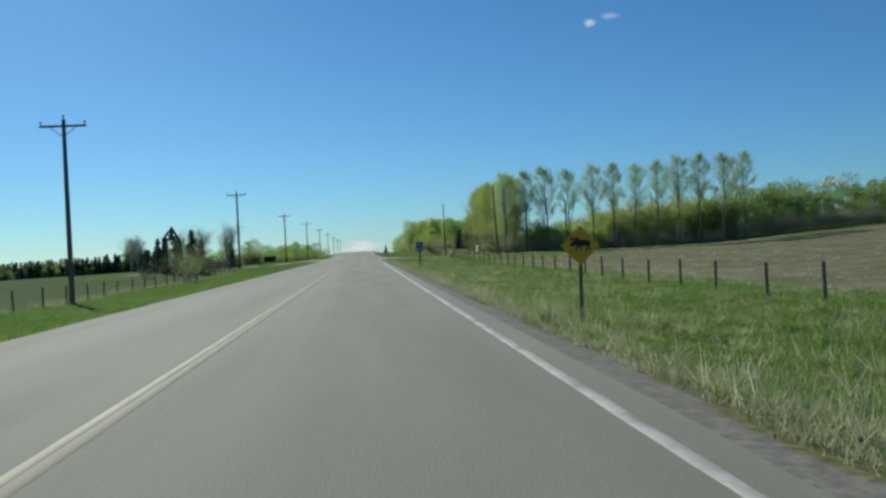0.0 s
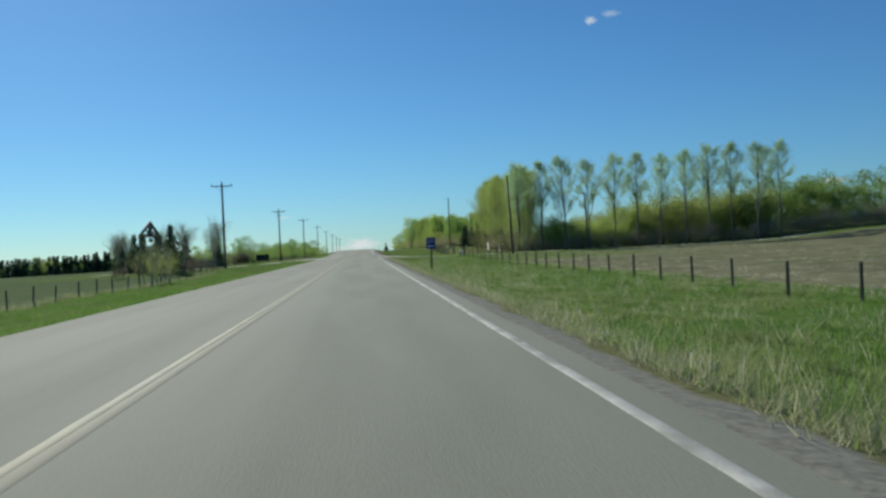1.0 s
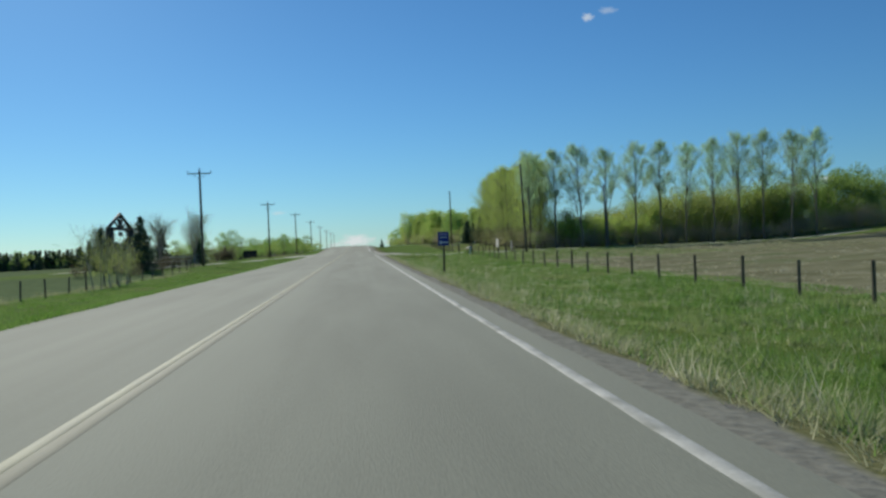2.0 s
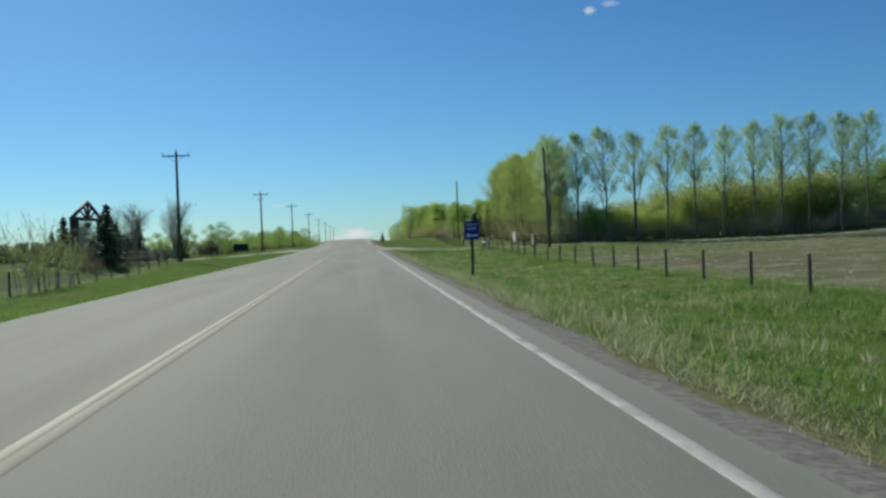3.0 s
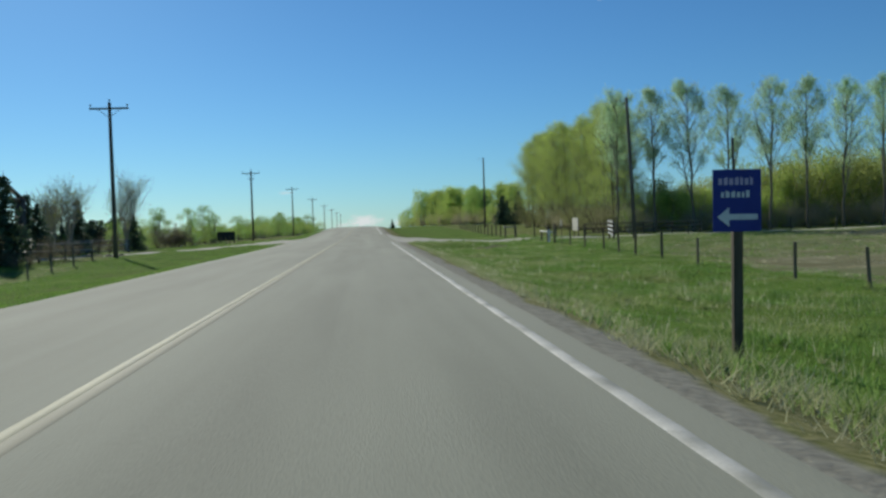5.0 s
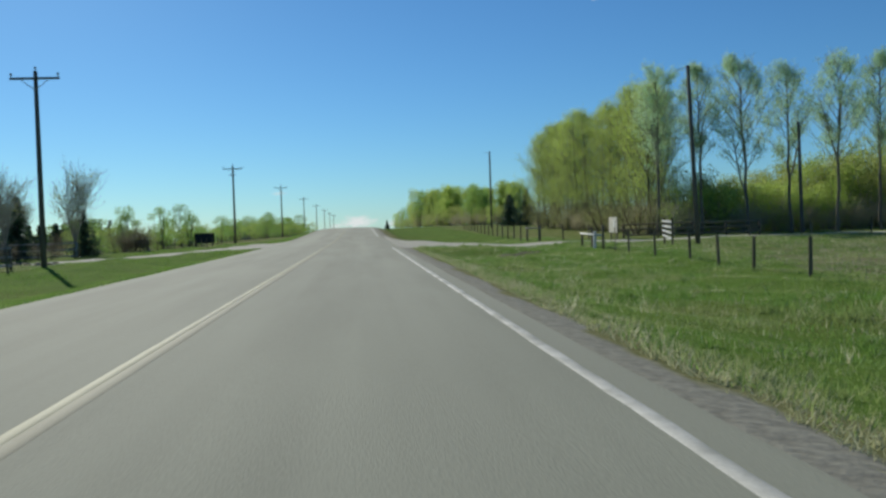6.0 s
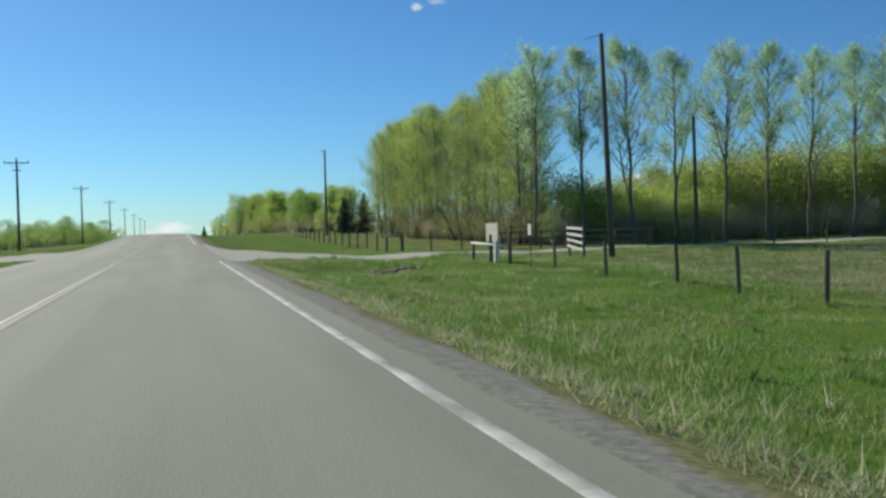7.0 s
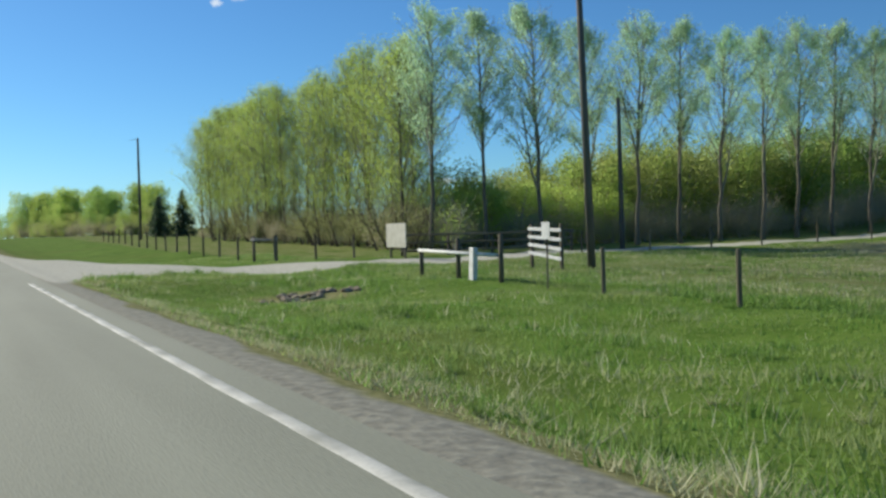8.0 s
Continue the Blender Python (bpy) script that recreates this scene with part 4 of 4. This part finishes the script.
def wide_sign():
    """A black painted board between two posts."""
    s = new("black_board")
    bm = bmesh.new()
    box(bm, (2.55, 0.08, 1.3), (0, 0, 0.98), bevel=0.015)
    part("panel", bm, BLACK_PANEL, s)
    for x in (-1.05, 1.05):
        bm = bmesh.new()
        box(bm, (0.14, 0.14, 1.9), (x, 0.115, 0.65), bevel=0.01)
        part("post", bm, POST_WOOD, s)
    return s


s = wide_sign()
s.matrix_basis = pose(*at_land(-20.2, 200), 0, 0, 4)
tagged(s, "low black board on two posts by the fence", "sign board")


# ---- the entrance on the right ----
def notice_board():
    s = new("notice_board")
    bm = bmesh.new()
    box(bm, (1.9, 0.05, 1.05), (0, 0, 0.86), bevel=0.01)
    part("panel", bm, BOARD, s)
    for x in (-0.7, 0.7):
        bm = bmesh.new()
        box(bm, (0.09, 0.09, 1.45), (x, 0.072, 0.5), bevel=0.008)
        part("post", bm, POST_WOOD, s)
    return s


s = notice_board()
s.matrix_basis = pose(17.42, 140.0, -0.225, 0, 0, -90)
tagged(s, "blank pale notice board on two short posts", "notice board")


def board_gate():
    s = new("board_gate")
    for k in range(4):
        bm = bmesh.new()
        box(bm, (2.2, 0.035, 0.11), (0, 0, 0.26 + 0.285 * k), (0, 4.5 - k, 0), bevel=0.006)
        part("board", bm, WHITE_PAINT, s)
    for x in (-1.0, 1.0):
        bm = bmesh.new()
        box(bm, (0.1, 0.1, 1.5), (x, 0.07, 0.55), bevel=0.008)
        part("upright", bm, POST_WOOD, s)
    return s


s = board_gate()
s.matrix_basis = pose(17.27, 128.8, -0.29, 0, 0, -97)
tagged(s, "short panel of four whitewashed boards by the entrance", "gate")


def small_sign():
    s = new("small_sign")
    bm = bmesh.new()
    box(bm, (0.36, 0.01, 0.39), (0, 0, 1.36), bevel=0.003)
    part("plate", bm, WHITE_PAINT, s)
    V, F = [], []
    tube(V, F, [(0, 0.03, -0.2), (0, 0.03, 1.5)], [0.022, 0.022], 7)
    obj("post", V, F, POST_WOOD, s)
    return s


s = small_sign()
s.matrix_basis = pose(*at_land(12.2, 121.68), 0, 0, -95)
tagged(s, "small plain white sign on a thin post at the fence", "sign")

bm = bmesh.new()
box(bm, (0.13, 0.3, 1.1), (0, 0, 0.25), bevel=0.015)
stub = part("painted_post", bm, WHITE_PAINT)
stub.matrix_basis = pose(*at_land(12.02, 124.64, 0.03), 0, 2, -10)
tagged(stub, "short thick white-painted corner post of the fence", "post")


def rail_end():
    f = new("short_fence")
    for y, h in ((0, 1.2), (2.1, 1.08), (4.2, 0.8)):
        V, F = [], []
        tube(V, F, [(0, y, -0.25), (0, y, h)], [0.07, 0.06], 8)
        obj("post", V, F, POST_WOOD, f, smooth=True)
    V, F = [], []
    tube(V, F, [(-0.08, 0.05, 0.67), (-0.08, 2.1, 0.7), (-0.08, 4.2, 0.74)], [0.05, 0.05, 0.045], 8)
    obj("rail", V, F, WHITE_PAINT, f, "white-painted round rail", smooth=True)
    return f


f = rail_end()
f.matrix_basis = pose(*at_land(12.15, 123.5))
tagged(f, "end of the roadside fence with a white rail", "fence")


def stone(seed):
    r = np.random.default_rng(seed)
    bm = bmesh.new()
    bmesh.ops.create_icosphere(bm, subdivisions=2, radius=0.25)
    for v in bm.verts:
        v.co *= 1 + 0.35 * noise.noise(v.co * 5 + Vector((seed, 0, 0)))
        v.co.z *= 0.6
    return part("stone", bm, ROCK)


STONES = [stone(k) for k in range(3)]
for k in range(34):
    tagged(put(STONES, k, 8.2 + rng.normal(0, 0.75), 126.2 + rng.normal(0, 0.45), rng.uniform(0, 360), rng.uniform(0.22, 0.6), 0.03), "rough brownish stone at the culvert end", "stone", "stones at the culvert")


for k in range(6):
    tagged(put(STONES, k, -20.0 + 0.45 * k, 134.4 + rng.normal(0, 0.15), rng.uniform(0, 360), rng.uniform(0.8, 1.3), 0.03), "dark boulder edging the gravel entrance", "stone", "boulders at the gateway")


# ---- clouds, far off ----
def cloud_mat(scale, lo, hi, dense):
    m = bpy.data.materials.new("thin_cloud")
    m.use_nodes = True
    nt = m.node_tree
    N, L = nt.nodes, nt.links
    tc = N.new("ShaderNodeTexCoord")
    n = N.new("ShaderNodeTexNoise")
    n.inputs["Scale"].default_value, n.inputs["Detail"].default_value = scale, 7
    L.new(tc.outputs["Object"], n.inputs["Vector"])
    grad = N.new("ShaderNodeTexGradient")
    grad.gradient_type = "SPHERICAL"
    L.new(tc.outputs["Object"], grad.inputs[0])
    mul = N.new("ShaderNodeMath")
    mul.operation = "MULTIPLY_ADD"
    L.new(grad.outputs[0], mul.inputs[0])
    mul.inputs[1].default_value = 0.9
    L.new(n.outputs[0], mul.inputs[2])
    r = N.new("ShaderNodeMapRange")
    r.inputs["From Min"].default_value, r.inputs["From Max"].default_value, r.inputs["To Max"].default_value = lo, hi, dense
    L.new(mul.outputs[0], r.inputs[0])
    em = N.new("ShaderNodeEmission")
    em.inputs[0].default_value, em.inputs[1].default_value = (0.93, 0.97, 1, 1), 1.0
    tr = N.new("ShaderNodeBsdfTransparent")
    ms = N.new("ShaderNodeMixShader")
    L.new(r.outputs[0], ms.inputs[0])
    L.new(tr.outputs[0], ms.inputs[1])
    L.new(em.outputs[0], ms.inputs[2])
    L.new(ms.outputs[0], N["Material Output"].inputs[0])
    return m


for x, y, z, w, h, dense in ((938, 3500, 864, 38, 26, 0.6), (1020, 3500, 890, 60, 22, 0.3), (-301, 3500, 135, 45, 12, 0.35), (1908, 3500, 190, 90, 24, 0.8), (-10, 3800, 20, 110, 42, 0.95), (150, 3800, 10, 70, 24, 0.6), (-90, 3800, 5, 60, 18, 0.6)):
    ob = obj("cloud", [(-1, 0, -1), (1, 0, -1), (1, 0, 1), (-1, 0, 1)], [(0, 1, 2, 3)], cloud_mat(2.3, 0.75, 1.2, dense))
    ob.matrix_basis = pose(x, y, z) @ Matrix.Diagonal((w, 1, h, 1))
    ob.visible_shadow = False
    tagged(ob, "small white wisp of cloud in a clear sky", "cloud", kind="structure")


# ---- grass ----
def blades(name, material, n, seed, where, height, width, lean, label):
    """A stand of single blades on the ground; where gives x, y from two uniform numbers."""
    r = np.random.default_rng(seed)
    x, y = where(r, n)
    n = len(x)
    z = land(x, y)
    patch = np.sin(x * 1.7 + np.sin(y * 0.9)) * np.sin(y * 1.3 + x) + np.sin(x * 0.6 + 1.7 * np.sin(y * 0.21)) * np.sin(y * 0.37 - x * 0.25)
    h = height * r.uniform(0.4, 1.3, n) * (1.0 + 0.42 * patch) * (1.0 - 0.35 * smooth(60, 95, y))
    a = r.uniform(0, 2 * math.pi, n)
    w = width * r.uniform(0.6, 1.4, n)
    b = r.normal(0, lean, (n, 2)) * h[:, None]
    p0 = np.stack([x - np.cos(a) * w, y - np.sin(a) * w, z - 0.02], 1)
    p1 = np.stack([x + np.cos(a) * w, y + np.sin(a) * w, z - 0.02], 1)
    p2 = np.stack([x + b[:, 0], y + b[:, 1], z + h], 1)
    v = np.stack([p0, p1, p2], 1).reshape(-1, 3)
    return tagged(mesh_np(name, v, np.arange(3 * n).reshape(n, 3), material), label, "grass", kind="stuff")


def off_drive(x, y):
    bare = ((x - 8.2) / 1.9) ** 2 + ((y - 126.2) / 1.25) ** 2 < 0.7 + 0.3 * np.sin(5 * x + 3 * y)
    return ((np.abs(y - drive_right_mid(x)) > 1.05 * drive_right_half(x)) & ~bare) | (x < 2)


def verge(x0, x1, y0, y1, power=1.0, patchy=0.0):
    def where(r, n):
        x = x0 + (x1 - x0) * r.uniform(0, 1, 3 * n) ** power
        y = y0 + (y1 - y0) * r.uniform(0, 1, 3 * n) ** 1.0
        ok = off_drive(x, y) & ((x < 0) | (x > 2.8 + 0.12 * smooth(75, 115, y))) & ((np.abs(y - drive_left_mid(x)) > 1.05 * drive_left_half(x)) | (x > 0))
        if patchy:
            ok &= (np.sin(x * 1.1 + 2 * np.sin(y * 0.23)) + np.sin(y * 0.7 + x * 0.4) + r.normal(0, 0.7, 3 * n)) > patchy
        x, y = x[ok], y[ok]
        return x[:n], y[:n]
    return where


def tufts(x0, x1, y0, y1, each=14, power=1.0, along=1.0):
    """Stalks gathered in loose tufts of their own size."""
    def where(r, n):
        m = n // each
        cx, cy = x0 + (x1 - x0) * r.uniform(0, 1, m) ** power, y0 + (y1 - y0) * r.uniform(0, 1, m) ** along
        wide = r.gamma(2.0, 0.09, m)
        pick = r.integers(0, m, n)
        x, y = cx[pick] + r.normal(0, 1, n) * wide[pick], cy[pick] + r.normal(0, 1, n) * wide[pick] * 1.4
        ok = off_drive(x, y) & (x > x0 + 0.3 * smooth(75, 115, y))
        return x[ok], y[ok]
    return where


blades("verge_grass", GRASS_BLADE, 230000, 201, verge(3.0, 15.0, 6, 150, 0.85), 0.11, 0.012, 0.6, "green spring grass of the verge and ditch")
blades("tall_verge_grass", GRASS_BLADE, 60000, 207, tufts(3.2, 12.5, 6, 140, 60), 0.24, 0.008, 0.45, "taller clumps of green grass in the ditch")
blades("dry_verge_grass", DRY_BLADE, 46000, 202, tufts(2.75, 12.5, 6, 140, 26, 1.5, 1.7), 0.2, 0.006, 0.7, "pale dry grass stalks standing in the verge")
blades("dry_edge_grass", DRY_BLADE, 30000, 208, tufts(2.75, 4.6, 6, 125, 40), 0.12, 0.008, 0.9, "matted straw along the shoulder")
blades("straw_stalks", STRAW, 7000, 209, tufts(3.0, 11.5, 6, 132, 10, 1.2, 1.9), 0.34, 0.006, 0.38, "tall bleached stalks of last year's grass")
blades("field_stubble", STRAW, 17000, 210, tufts(13.6, 40.0, 18, 128, 22, 2.4), 0.13, 0.014, 0.9, "flecks of pale stubble on the bare field")
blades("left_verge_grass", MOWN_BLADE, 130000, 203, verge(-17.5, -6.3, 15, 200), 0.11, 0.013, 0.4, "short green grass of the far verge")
blades("left_dry_grass", DRY_BLADE, 12000, 204, verge(-19.5, -16.8, 15, 135, 1.0, 0.2), 0.3, 0.009, 0.4, "dry grass along the pasture fence")
blades("pasture_grass", GRASS_BLADE, 42000, 205, verge(12.5, 32.0, 102, 139, 1.7), 0.15, 0.014, 0.5, "rough green pasture grass behind the fence")
blades("pasture_dry_grass", DRY_BLADE, 15000, 206, tufts(12.5, 45.0, 98, 139, 12), 0.24, 0.01, 0.5, "pale dry tufts in the rough pasture")
